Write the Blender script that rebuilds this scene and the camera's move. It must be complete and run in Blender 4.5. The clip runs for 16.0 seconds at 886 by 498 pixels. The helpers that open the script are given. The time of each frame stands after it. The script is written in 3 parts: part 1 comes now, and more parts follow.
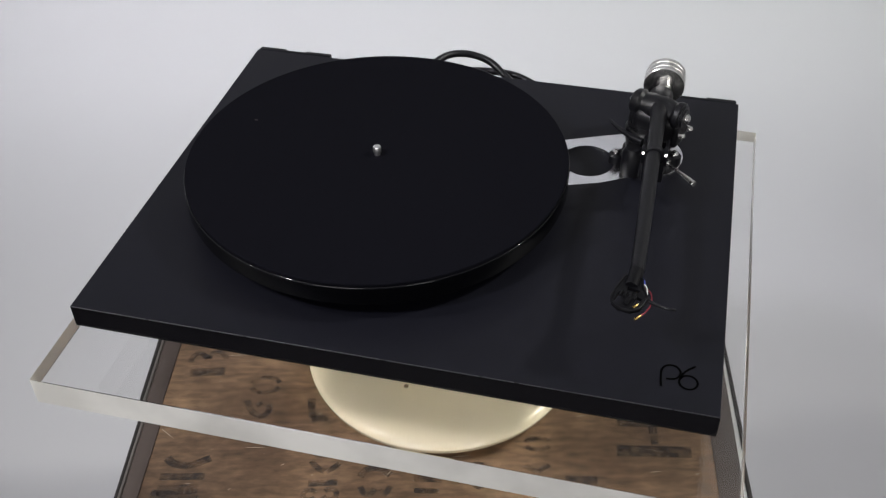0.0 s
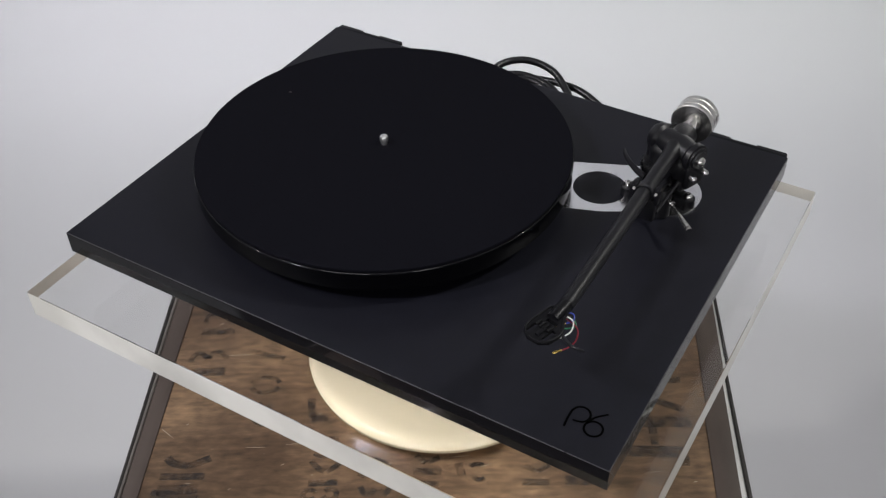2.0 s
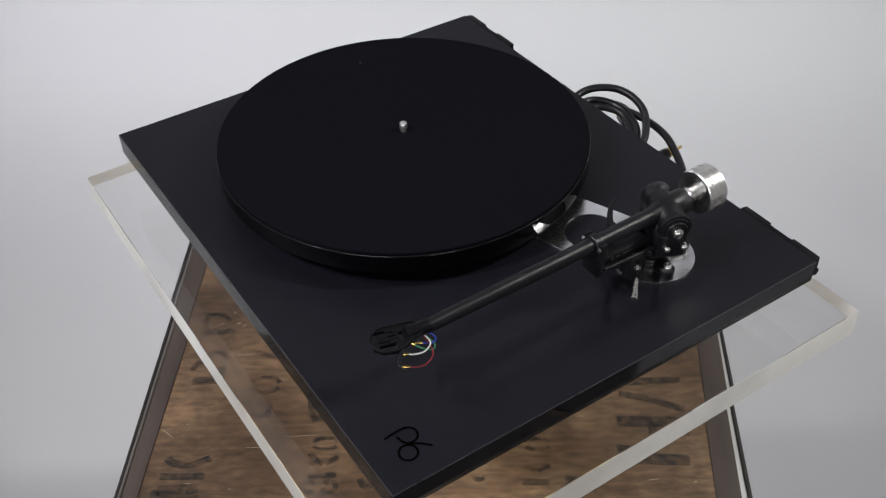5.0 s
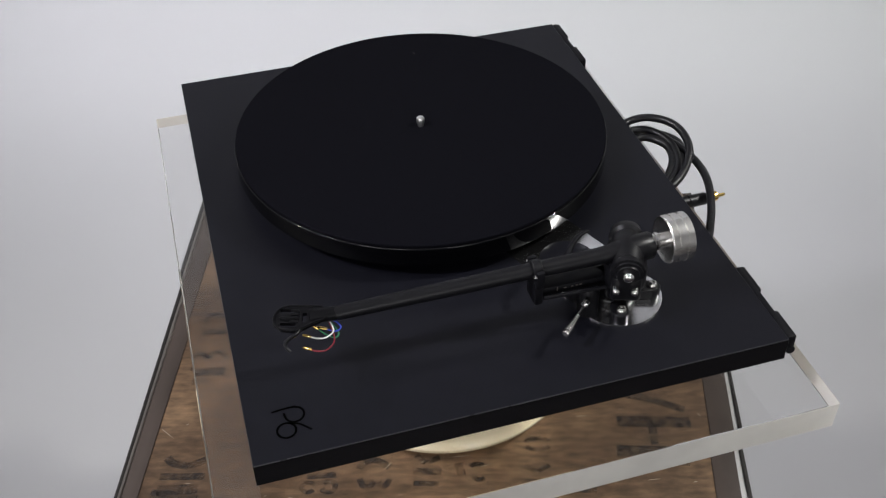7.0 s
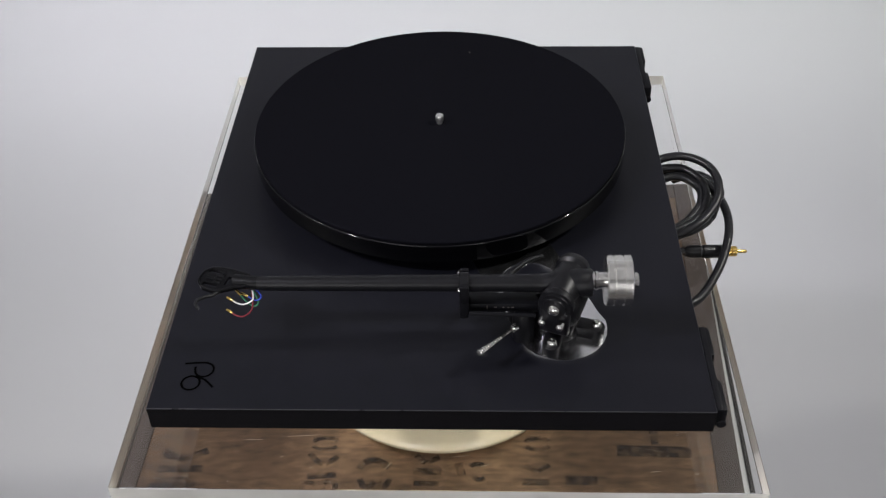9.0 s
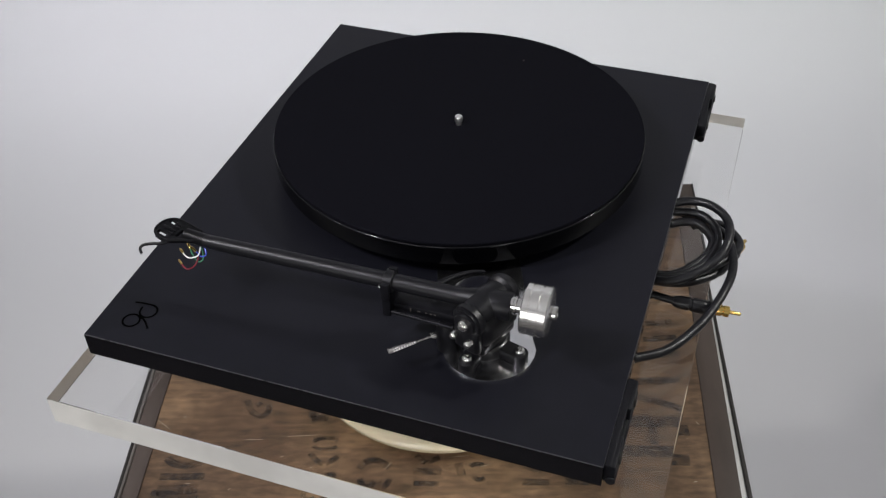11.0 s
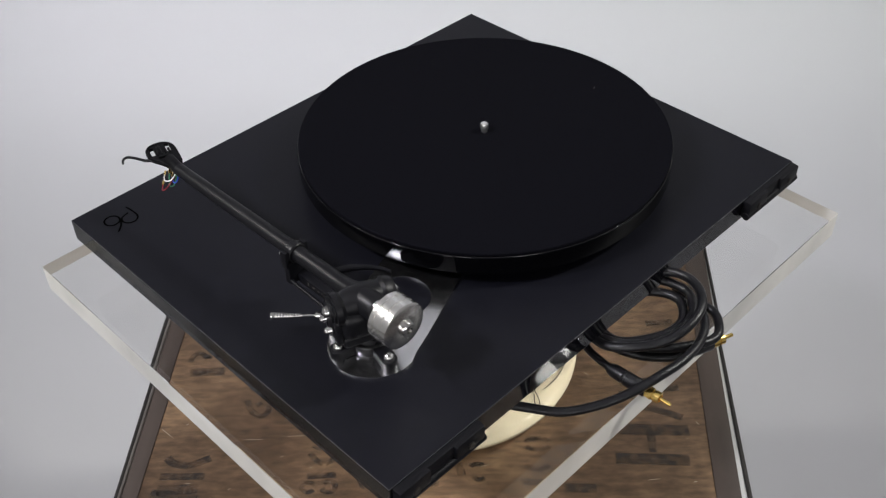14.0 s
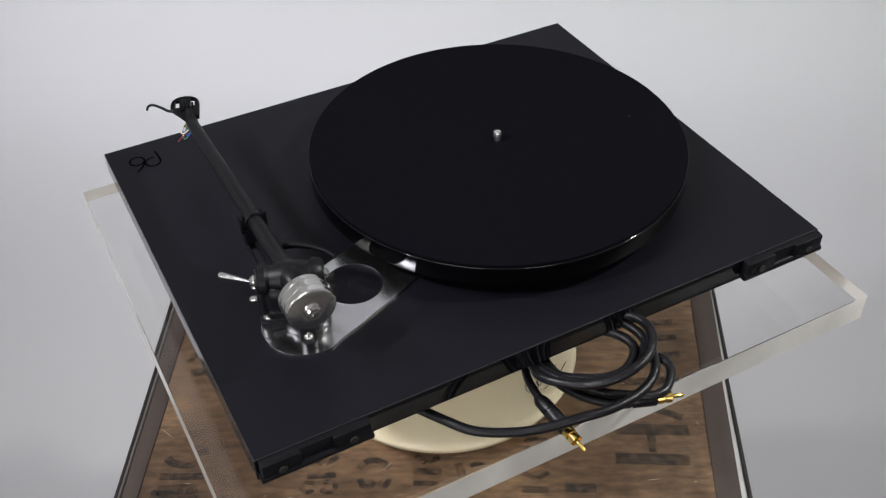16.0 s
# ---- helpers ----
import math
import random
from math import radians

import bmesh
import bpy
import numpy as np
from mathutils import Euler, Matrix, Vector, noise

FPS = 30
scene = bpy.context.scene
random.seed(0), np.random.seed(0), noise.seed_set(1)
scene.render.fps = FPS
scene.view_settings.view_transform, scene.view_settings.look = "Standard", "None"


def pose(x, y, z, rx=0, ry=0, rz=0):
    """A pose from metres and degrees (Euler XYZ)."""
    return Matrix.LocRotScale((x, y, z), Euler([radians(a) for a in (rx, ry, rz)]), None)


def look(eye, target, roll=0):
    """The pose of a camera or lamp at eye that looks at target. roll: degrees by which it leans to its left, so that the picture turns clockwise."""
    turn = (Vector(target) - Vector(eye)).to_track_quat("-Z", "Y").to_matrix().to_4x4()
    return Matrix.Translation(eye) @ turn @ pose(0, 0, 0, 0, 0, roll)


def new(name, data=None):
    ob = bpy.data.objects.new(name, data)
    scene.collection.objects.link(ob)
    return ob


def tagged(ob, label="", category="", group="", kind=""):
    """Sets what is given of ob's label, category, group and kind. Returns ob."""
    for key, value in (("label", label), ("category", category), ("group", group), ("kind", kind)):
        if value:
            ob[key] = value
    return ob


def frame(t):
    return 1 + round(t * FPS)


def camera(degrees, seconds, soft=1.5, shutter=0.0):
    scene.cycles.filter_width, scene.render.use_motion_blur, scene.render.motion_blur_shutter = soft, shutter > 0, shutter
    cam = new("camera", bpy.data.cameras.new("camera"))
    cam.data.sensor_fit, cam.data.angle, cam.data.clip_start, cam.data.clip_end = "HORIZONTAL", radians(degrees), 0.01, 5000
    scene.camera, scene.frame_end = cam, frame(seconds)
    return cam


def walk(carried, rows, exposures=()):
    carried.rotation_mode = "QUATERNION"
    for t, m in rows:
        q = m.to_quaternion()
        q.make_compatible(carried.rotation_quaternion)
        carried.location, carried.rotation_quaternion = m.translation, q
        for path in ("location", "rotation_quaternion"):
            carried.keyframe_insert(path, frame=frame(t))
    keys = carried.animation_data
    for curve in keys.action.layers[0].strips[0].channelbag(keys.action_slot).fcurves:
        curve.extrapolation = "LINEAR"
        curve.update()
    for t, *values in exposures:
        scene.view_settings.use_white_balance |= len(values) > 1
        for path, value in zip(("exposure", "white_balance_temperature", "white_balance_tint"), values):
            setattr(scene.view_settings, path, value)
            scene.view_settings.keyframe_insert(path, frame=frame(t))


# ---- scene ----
# ---- camera ----
Z_TOP = 0.80            # height of the player's plinth top above the floor
TABLE_Z = Z_TOP - 0.205
SLAB_Z = Z_TOP - 0.0519
AXIS_OFF = (-0.0011, -0.0032)   # plinth centre from the turning axis

cam = camera(46.12, 16.0, soft=1.3)
_eye = Vector((0.0, -0.6507, Z_TOP + 0.5080))
_yaw, _pitch = radians(0.069), radians(-41.11)
_way = Vector((-math.sin(_yaw) * math.cos(_pitch), math.cos(_yaw) * math.cos(_pitch), math.sin(_pitch)))
CAM_POSE = look(_eye, _eye + _way, -1.28)
walk(cam, [(0.0, CAM_POSE), (16.0, CAM_POSE)])

# ---- light ----
scene.view_settings.exposure = 0.0
world = bpy.data.worlds.new("studio_air")
scene.world = world
world.use_nodes = True
world.node_tree.nodes["Background"].inputs[0].default_value = (0.80, 0.84, 1.0, 1)
world.node_tree.nodes["Background"].inputs[1].default_value = 0.10


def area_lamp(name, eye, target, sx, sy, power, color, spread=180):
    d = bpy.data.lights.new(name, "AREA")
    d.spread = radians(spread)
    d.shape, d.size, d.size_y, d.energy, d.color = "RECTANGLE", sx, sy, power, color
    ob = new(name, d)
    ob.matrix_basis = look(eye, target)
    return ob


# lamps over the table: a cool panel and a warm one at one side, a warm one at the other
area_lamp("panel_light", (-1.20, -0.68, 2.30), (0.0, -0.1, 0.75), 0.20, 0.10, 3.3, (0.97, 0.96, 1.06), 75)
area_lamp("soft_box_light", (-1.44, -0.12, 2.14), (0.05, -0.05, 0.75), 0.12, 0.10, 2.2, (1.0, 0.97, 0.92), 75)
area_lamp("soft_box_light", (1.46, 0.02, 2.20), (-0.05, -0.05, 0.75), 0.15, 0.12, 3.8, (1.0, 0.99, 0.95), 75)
# added unseen fills: two low for the paper sweep, one for its upright part
area_lamp("paper_fill_light", (-2.05, 2.20, 1.70), (-0.3, 2.0, 0.25), 0.9, 0.9, 23.6, (0.995, 0.98, 1.05), 78)
area_lamp("paper_fill_light", (2.05, 2.20, 1.70), (0.3, 2.0, 0.25), 0.9, 0.9, 16, (0.955, 1.0, 0.925), 78)
# brightens out-of-view paper so that the brace mirrors a bright surface
area_lamp("paper_fill_light", (0.0, 0.75, 3.05), (0.0, 2.35, 2.55), 1.6, 0.25, 6.5, (0.97, 0.98, 1.02), 80)
# unseen front fill behind the camera, in two openings added to the wall
WALL_OPENINGS = ((-1.15, 1.55), (1.02, 0.85))    # centre x, width
OPENING_Y, OPENING_Z, OPENING_H = -2.79, 1.50, 1.30
for wx, ww in WALL_OPENINGS:
    area_lamp("front_fill_light", (wx, OPENING_Y, OPENING_Z), (wx, 0.0, OPENING_Z - 0.25), ww - 0.1, OPENING_H - 0.1, 16.0 * (ww - 0.1), (1.0, 0.985, 0.985))


# ---- materials ----
def material(name, color, rough=0.5, metal=0.0, spec=0.5, var=0.0, scale=30.0, detail=6.0, bump=0.0, bump_scale=200.0,
             rough_var=0.0, coat=0.0, stretch=(1, 1, 1), dark=None):
    m = bpy.data.materials.new(name)
    m.use_nodes = True
    nt = m.node_tree
    b = nt.nodes["Principled BSDF"]
    b.inputs["Base Color"].default_value = (*color, 1)
    b.inputs["Roughness"].default_value = rough
    b.inputs["Metallic"].default_value = metal
    b.inputs["Specular IOR Level"].default_value = spec
    b.inputs["Coat Weight"].default_value = coat
    tc = nt.nodes.new("ShaderNodeTexCoord")
    mp = nt.nodes.new("ShaderNodeMapping")
    mp.inputs["Scale"].default_value = stretch
    nt.links.new(tc.outputs["Object"], mp.inputs[0])
    if var or rough_var:
        n1 = nt.nodes.new("ShaderNodeTexNoise")
        n1.inputs["Scale"].default_value, n1.inputs["Detail"].default_value = scale, detail
        nt.links.new(mp.outputs[0], n1.inputs["Vector"])
        if var:
            mix = nt.nodes.new("ShaderNodeMix")
            mix.data_type = "RGBA"
            lo = dark if dark else tuple(c * (1 - var) for c in color)
            hi = tuple(min(1, c * (1 + var)) for c in color)
            mix.inputs["A"].default_value, mix.inputs["B"].default_value = (*lo, 1), (*hi, 1)
            nt.links.new(n1.outputs["Fac"], mix.inputs["Factor"])
            nt.links.new(mix.outputs["Result"], b.inputs["Base Color"])
        if rough_var:
            mr = nt.nodes.new("ShaderNodeMapRange")
            mr.inputs["To Min"].default_value, mr.inputs["To Max"].default_value = rough - rough_var, rough + rough_var
            nt.links.new(n1.outputs["Fac"], mr.inputs["Value"])
            nt.links.new(mr.outputs[0], b.inputs["Roughness"])
    if bump:
        n2 = nt.nodes.new("ShaderNodeTexNoise")
        n2.inputs["Scale"].default_value, n2.inputs["Detail"].default_value = bump_scale, 4
        nt.links.new(mp.outputs[0], n2.inputs["Vector"])
        bp = nt.nodes.new("ShaderNodeBump")
        bp.inputs["Strength"].default_value, bp.inputs["Distance"].default_value = bump, 0.0005
        nt.links.new(n2.outputs["Fac"], bp.inputs["Height"])
        nt.links.new(bp.outputs[0], b.inputs["Normal"])
    return m


M_LAMINATE = material("black_laminate", (0.0062, 0.0064, 0.0098), 0.42, spec=0.20, var=0.25, scale=60, bump=0.12, bump_scale=1500, rough_var=0.05)
# paler grey for the skin's bevel: its edge highlight put into the colour
M_EDGE_SHEEN = material("laminate_edge_sheen", (0.026, 0.026, 0.03), 0.30, spec=0.8, var=0.5, scale=90, rough_var=0.1)
M_EDGE = material("black_edge_band", (0.003, 0.003, 0.0045), 0.05, spec=0.36, var=0.2, scale=80, rough_var=0.015)
M_FELT = material("black_felt", (0.0030, 0.0030, 0.0050), 0.95, spec=0.06, var=0.3, scale=400, bump=0.4, bump_scale=2500)
M_GLASS_BLACK = material("black_platter_glass", (0.0016, 0.0016, 0.0022), 0.06, spec=0.12, var=0.2, scale=20)
M_RIM = material("polished_glass_rim", (0.003, 0.003, 0.004), 0.06, spec=0.55, var=0.2, scale=20)
M_GLOSS = material("gloss_black_paint", (0.004, 0.004, 0.005), 0.28, spec=0.5, var=0.2, scale=60, rough_var=0.04)
M_CAST = material("black_cast_metal", (0.0054, 0.0054, 0.0070), 0.37, spec=0.30, var=0.3, scale=200, bump=0.15, bump_scale=2000, rough_var=0.06)
M_SHELL = material("black_moulded_shell", (0.0030, 0.0030, 0.0040), 0.38, spec=0.16, var=0.3, scale=300, bump=0.3, bump_scale=900, rough_var=0.1)
M_RUBBER = material("black_rubber", (0.0072, 0.0072, 0.0105), 0.52, spec=0.22, var=0.3, scale=150, bump=0.5, bump_scale=700, rough_var=0.08)
M_CABLE = material("glossy_black_cable", (0.0050, 0.0050, 0.0068), 0.36, spec=0.42, var=0.35, scale=260, bump=0.9, bump_scale=330, rough_var=0.12)
M_PLASTIC = material("black_plastic", (0.0052, 0.0052, 0.0070), 0.45, spec=0.16, var=0.2, scale=120, rough_var=0.05)
M_STEEL = material("brushed_steel", (0.95, 0.925, 0.90), 0.22, metal=1.0, var=0.08, scale=300, bump=0.08, bump_scale=1200, rough_var=0.06)
_b = M_STEEL.node_tree.nodes["Principled BSDF"]
_tan = M_STEEL.node_tree.nodes.new("ShaderNodeTangent")
_tan.direction_type, _tan.axis = "RADIAL", "Y"
M_STEEL.node_tree.links.new(_tan.outputs[0], _b.inputs["Tangent"])
_b.inputs["Anisotropic"].default_value = 0.25
M_CHROME = material("polished_chrome", (0.75, 0.74, 0.73), 0.1, metal=1.0, var=0.04, scale=100)
M_BRACE = material("satin_silver_brace", (0.84, 0.84, 0.86), 0.21, metal=1.0, var=0.05, scale=150, rough_var=0.04)
M_SPINDLE = material("bright_steel", (0.92, 0.92, 0.91), 0.34, metal=1.0, var=0.04, scale=100)
M_SCRATCH = material("bare_scratched_wood", (0.42, 0.36, 0.28), 0.6, var=0.3, scale=300)
M_GOLD = material("gold_plating", (0.90, 0.63, 0.20), 0.2, metal=1.0, var=0.08, scale=300, rough_var=0.05)
M_LOGO = material("gloss_black_print", (0.0008, 0.0008, 0.0009), 0.6, spec=0.02, var=0.2, scale=100)
M_CREAM = material("cream_enamel", (0.85, 0.755, 0.525), 0.20, spec=0.5, var=0.06, scale=12, bump=0.05, bump_scale=60, rough_var=0.08, coat=0.6)
_nt = M_CREAM.node_tree
_chip = _nt.nodes.new("ShaderNodeTexNoise")
_chip.inputs["Scale"].default_value, _chip.inputs["Detail"].default_value = 95, 3
_cr = _nt.nodes.new("ShaderNodeMapRange")
_cr.inputs["From Min"].default_value, _cr.inputs["From Max"].default_value = 0.715, 0.745
_cm = _nt.nodes.new("ShaderNodeMix")
_cm.data_type = "RGBA"
_cm.inputs["B"].default_value = (0.22, 0.16, 0.10, 1)
_nt.links.new(_nt.nodes["Texture Coordinate"].outputs["Object"], _chip.inputs["Vector"])
_nt.links.new(_chip.outputs["Fac"], _cr.inputs["Value"])
_nt.links.new(_cr.outputs[0], _cm.inputs["Factor"])
_nt.links.new(_nt.nodes["Mix"].outputs["Result"], _cm.inputs["A"])
_nt.links.new(_cm.outputs["Result"], _nt.nodes["Principled BSDF"].inputs["Base Color"])
M_INK = material("black_ink_script", (0.02, 0.018, 0.015), 0.6, var=0.3, scale=200)
M_EDGING = material("worn_dark_metal_edging", (0.070, 0.054, 0.046), 0.6, metal=0.0, spec=0.3, var=0.55, scale=40, bump=0.3, bump_scale=160, rough_var=0.12, stretch=(1, 0.25, 1))
# paler than the edging: the bead's highlight is in this colour
M_BEAD = material("pale_metal_bead", (0.19, 0.17, 0.155), 0.42, metal=0.5, var=0.5, scale=60, rough_var=0.1, stretch=(1, 0.2, 1))
M_GAP_METAL = material("pale_gap_metal", (0.62, 0.62, 0.60), 0.5, metal=0.25, var=0.25, scale=70, rough_var=0.1, stretch=(1, 0.3, 1))
M_IRON = material("dark_iron", (0.03, 0.027, 0.025), 0.5, metal=0.5, var=0.4, scale=50)
M_WHITE_WIRE = material("white_wire_sleeve", (0.8, 0.8, 0.78), 0.4, var=0.05)
M_RED_WIRE = material("red_wire_sleeve", (0.22, 0.012, 0.025), 0.4, var=0.1)
M_BLUE_WIRE = material("blue_wire_sleeve", (0.02, 0.05, 0.45), 0.4, var=0.1)
M_GREEN_WIRE = material("green_wire_sleeve", (0.02, 0.18, 0.08), 0.4, var=0.1)
M_PAPER = material("pale_grey_backdrop", (0.52, 0.52, 0.535), 0.85, spec=0.2, var=0.03, scale=1.3, bump=0.05, bump_scale=300)
M_WALL = material("grey_wall", (0.5, 0.5, 0.5), 0.8, var=0.04, scale=2.0, bump=0.1, bump_scale=80)
M_FLOOR = material("dark_floor", (0.09, 0.08, 0.075), 0.6, var=0.3, scale=6, bump=0.1, bump_scale=60)
M_CEIL = material("white_ceiling", (0.85, 0.85, 0.85), 0.85, var=0.03, scale=3.0)


def wood_material():
    m = bpy.data.materials.new("stained_plywood")
    m.use_nodes = True
    nt = m.node_tree
    b = nt.nodes["Principled BSDF"]
    tc = nt.nodes.new("ShaderNodeTexCoord")
    mp = nt.nodes.new("ShaderNodeMapping")
    mp.inputs["Scale"].default_value = (2.6, 22, 8)
    nt.links.new(tc.outputs["Object"], mp.inputs[0])
    grain = nt.nodes.new("ShaderNodeTexNoise")
    grain.inputs["Scale"].default_value, grain.inputs["Detail"].default_value, grain.inputs["Distortion"].default_value = 6, 10, 0.6
    nt.links.new(mp.outputs[0], grain.inputs["Vector"])
    ramp = nt.nodes.new("ShaderNodeValToRGB")
    ramp.color_ramp.elements[0].position, ramp.color_ramp.elements[0].color = 0.20, (0.126, 0.086, 0.055, 1)
    ramp.color_ramp.elements[1].position, ramp.color_ramp.elements[1].color = 0.82, (0.226, 0.158, 0.103, 1)
    nt.links.new(grain.outputs["Fac"], ramp.inputs[0])
    blot = nt.nodes.new("ShaderNodeTexNoise")
    blot.inputs["Scale"].default_value, blot.inputs["Detail"].default_value = 8, 8
    nt.links.new(tc.outputs["Object"], blot.inputs["Vector"])
    br = nt.nodes.new("ShaderNodeValToRGB")
    br.color_ramp.elements[0].position, br.color_ramp.elements[0].color = 0.34, (0.48, 0.41, 0.36, 1)
    br.color_ramp.elements[1].position, br.color_ramp.elements[1].color = 0.66, (1.32, 1.18, 1.0, 1)
    nt.links.new(blot.outputs["Fac"], br.inputs[0])
    mul = nt.nodes.new("ShaderNodeMix")
    mul.data_type, mul.blend_type = "RGBA", "MULTIPLY"
    mul.inputs["Factor"].default_value = 1.0
    nt.links.new(ramp.outputs[0], mul.inputs["A"])
    nt.links.new(br.outputs[0], mul.inputs["B"])
    # pale scratches: thin stretched cells
    sm = nt.nodes.new("ShaderNodeMapping")
    sm.inputs["Scale"].default_value = (10, 55, 1)
    sm.inputs["Rotation"].default_value = (0, 0, 0.06)
    nt.links.new(tc.outputs["Object"], sm.inputs[0])
    sc = nt.nodes.new("ShaderNodeTexNoise")
    sc.inputs["Scale"].default_value, sc.inputs["Detail"].default_value = 5, 2
    nt.links.new(sm.outputs[0], sc.inputs["Vector"])
    sr = nt.nodes.new("ShaderNodeMapRange")
    sr.inputs["From Min"].default_value, sr.inputs["From Max"].default_value = 0.755, 0.80
    nt.links.new(sc.outputs["Fac"], sr.inputs["Value"])
    mx = nt.nodes.new("ShaderNodeMix")
    mx.data_type = "RGBA"
    mx.inputs["B"].default_value = (0.45, 0.38, 0.30, 1)
    nt.links.new(sr.outputs[0], mx.inputs["Factor"])
    nt.links.new(mul.outputs["Result"], mx.inputs["A"])
    nt.links.new(mx.outputs["Result"], b.inputs["Base Color"])
    fine = nt.nodes.new("ShaderNodeTexNoise")
    fine.inputs["Scale"].default_value, fine.inputs["Detail"].default_value = 110, 10
    fm = nt.nodes.new("ShaderNodeMapping")
    fm.inputs["Scale"].default_value = (0.6, 1.6, 1)
    nt.links.new(tc.outputs["Object"], fm.inputs[0])
    nt.links.new(fm.outputs[0], fine.inputs["Vector"])
    fr = nt.nodes.new("ShaderNodeMapRange")
    fr.inputs["From Min"].default_value, fr.inputs["From Max"].default_value = 0.3, 0.7
    fr.inputs["To Min"].default_value, fr.inputs["To Max"].default_value = 0.52, 1.32
    nt.links.new(fine.outputs["Fac"], fr.inputs["Value"])
    fx = nt.nodes.new("ShaderNodeMix")
    fx.data_type, fx.blend_type = "RGBA", "MULTIPLY"
    fx.inputs["Factor"].default_value = 1.0
    nt.links.new(mx.outputs["Result"], fx.inputs["A"])
    nt.links.new(fr.outputs[0], fx.inputs["B"])
    nt.links.new(fx.outputs["Result"], b.inputs["Base Color"])
    rr = nt.nodes.new("ShaderNodeMapRange")
    rr.inputs["To Min"].default_value, rr.inputs["To Max"].default_value = 0.34, 0.58
    nt.links.new(blot.outputs["Fac"], rr.inputs["Value"])
    nt.links.new(rr.outputs[0], b.inputs["Roughness"])
    bp = nt.nodes.new("ShaderNodeBump")
    bp.inputs["Strength"].default_value, bp.inputs["Distance"].default_value = 0.25, 0.0006
    nt.links.new(grain.outputs["Fac"], bp.inputs["Height"])
    nt.links.new(bp.outputs[0], b.inputs["Normal"])
    return m


def stencil_material():
    """Faded black stencil paint: patchy, so that the wood shows through."""
    m = bpy.data.materials.new("faded_stencil_paint")
    m.use_nodes = True
    nt = m.node_tree
    b = nt.nodes["Principled BSDF"]
    b.inputs["Base Color"].default_value = (0.032, 0.026, 0.023, 1)
    b.inputs["Roughness"].default_value = 0.6
    tc = nt.nodes.new("ShaderNodeTexCoord")
    n = nt.nodes.new("ShaderNodeTexNoise")
    n.inputs["Scale"].default_value, n.inputs["Detail"].default_value = 130, 8
    nt.links.new(tc.outputs["Object"], n.inputs["Vector"])
    mr = nt.nodes.new("ShaderNodeMapRange")
    mr.inputs["From Min"].default_value, mr.inputs["From Max"].default_value = 0.34, 0.62
    mr.inputs["To Min"].default_value, mr.inputs["To Max"].default_value = 0.86, 0.22
    nt.links.new(n.outputs["Fac"], mr.inputs["Value"])
    nt.links.new(mr.outputs[0], b.inputs["Alpha"])
    return m


def acrylic_materials():
    clear = bpy.data.materials.new("clear_acrylic")
    clear.use_nodes = True
    b = clear.node_tree.nodes["Principled BSDF"]
    b.inputs["Base Color"].default_value = (0.985, 0.985, 0.98, 1)
    b.inputs["Roughness"].default_value = 0.0
    b.inputs["IOR"].default_value = 1.49
    b.inputs["Transmission Weight"].default_value = 1.0
    edge = bpy.data.materials.new("lit_acrylic_edge")
    edge.use_nodes = True
    nt = edge.node_tree
    b = nt.nodes["Principled BSDF"]
    # near-white edge colour stands in for light carried through the plate
    b.inputs["Base Color"].default_value = (1.0, 0.985, 0.92, 1)
    b.inputs["IOR"].default_value = 1.49
    tc = nt.nodes.new("ShaderNodeTexCoord")
    n = nt.nodes.new("ShaderNodeTexNoise")
    n.inputs["Scale"].default_value, n.inputs["Detail"].default_value = 22, 5
    nt.links.new(tc.outputs["Object"], n.inputs["Vector"])
    mr = nt.nodes.new("ShaderNodeMapRange")
    mr.inputs["To Min"].default_value, mr.inputs["To Max"].default_value = 0.08, 0.22
    nt.links.new(n.outputs["Fac"], mr.inputs["Value"])
    nt.links.new(mr.outputs[0], b.inputs["Roughness"])
    # cloudier stretches, so that the painted edge light varies along its length
    n2 = nt.nodes.new("ShaderNodeTexNoise")
    n2.inputs["Scale"].default_value, n2.inputs["Detail"].default_value = 11, 4
    nt.links.new(tc.outputs["Object"], n2.inputs["Vector"])
    m2 = nt.nodes.new("ShaderNodeMapRange")
    m2.inputs["From Min"].default_value, m2.inputs["From Max"].default_value = 0.36, 0.64
    m2.inputs["To Min"].default_value, m2.inputs["To Max"].default_value = 0.22, 0.42
    nt.links.new(n2.outputs["Fac"], m2.inputs["Value"])
    nt.links.new(m2.outputs[0], b.inputs["Transmission Weight"])
    return clear, edge


M_WOOD = wood_material()
M_STENCIL = stencil_material()
M_CLEAR, M_LIT_EDGE = acrylic_materials()


# ---- mesh helpers ----
def part(name, bm, mat, parent, label="", loc=(0, 0, 0), smooth=True, kind=""):
    me = bpy.data.meshes.new(name)
    bm.normal_update()
    bm.to_mesh(me)
    bm.free()
    for mm in (mat if isinstance(mat, (list, tuple)) else [mat]):
        me.materials.append(mm)
    if smooth:
        me.shade_smooth()
        me.set_sharp_from_angle(angle=radians(35))
    ob = new(name, me)
    ob.location = loc
    if parent:
        ob.parent = parent
    if label or kind:
        tagged(ob, label, kind=kind)
    return ob


def thing(name, loc, label, category, group="", kind=""):
    e = new(name)
    e.empty_display_size = 0.05
    e.location = loc
    return tagged(e, label, category, group, kind)


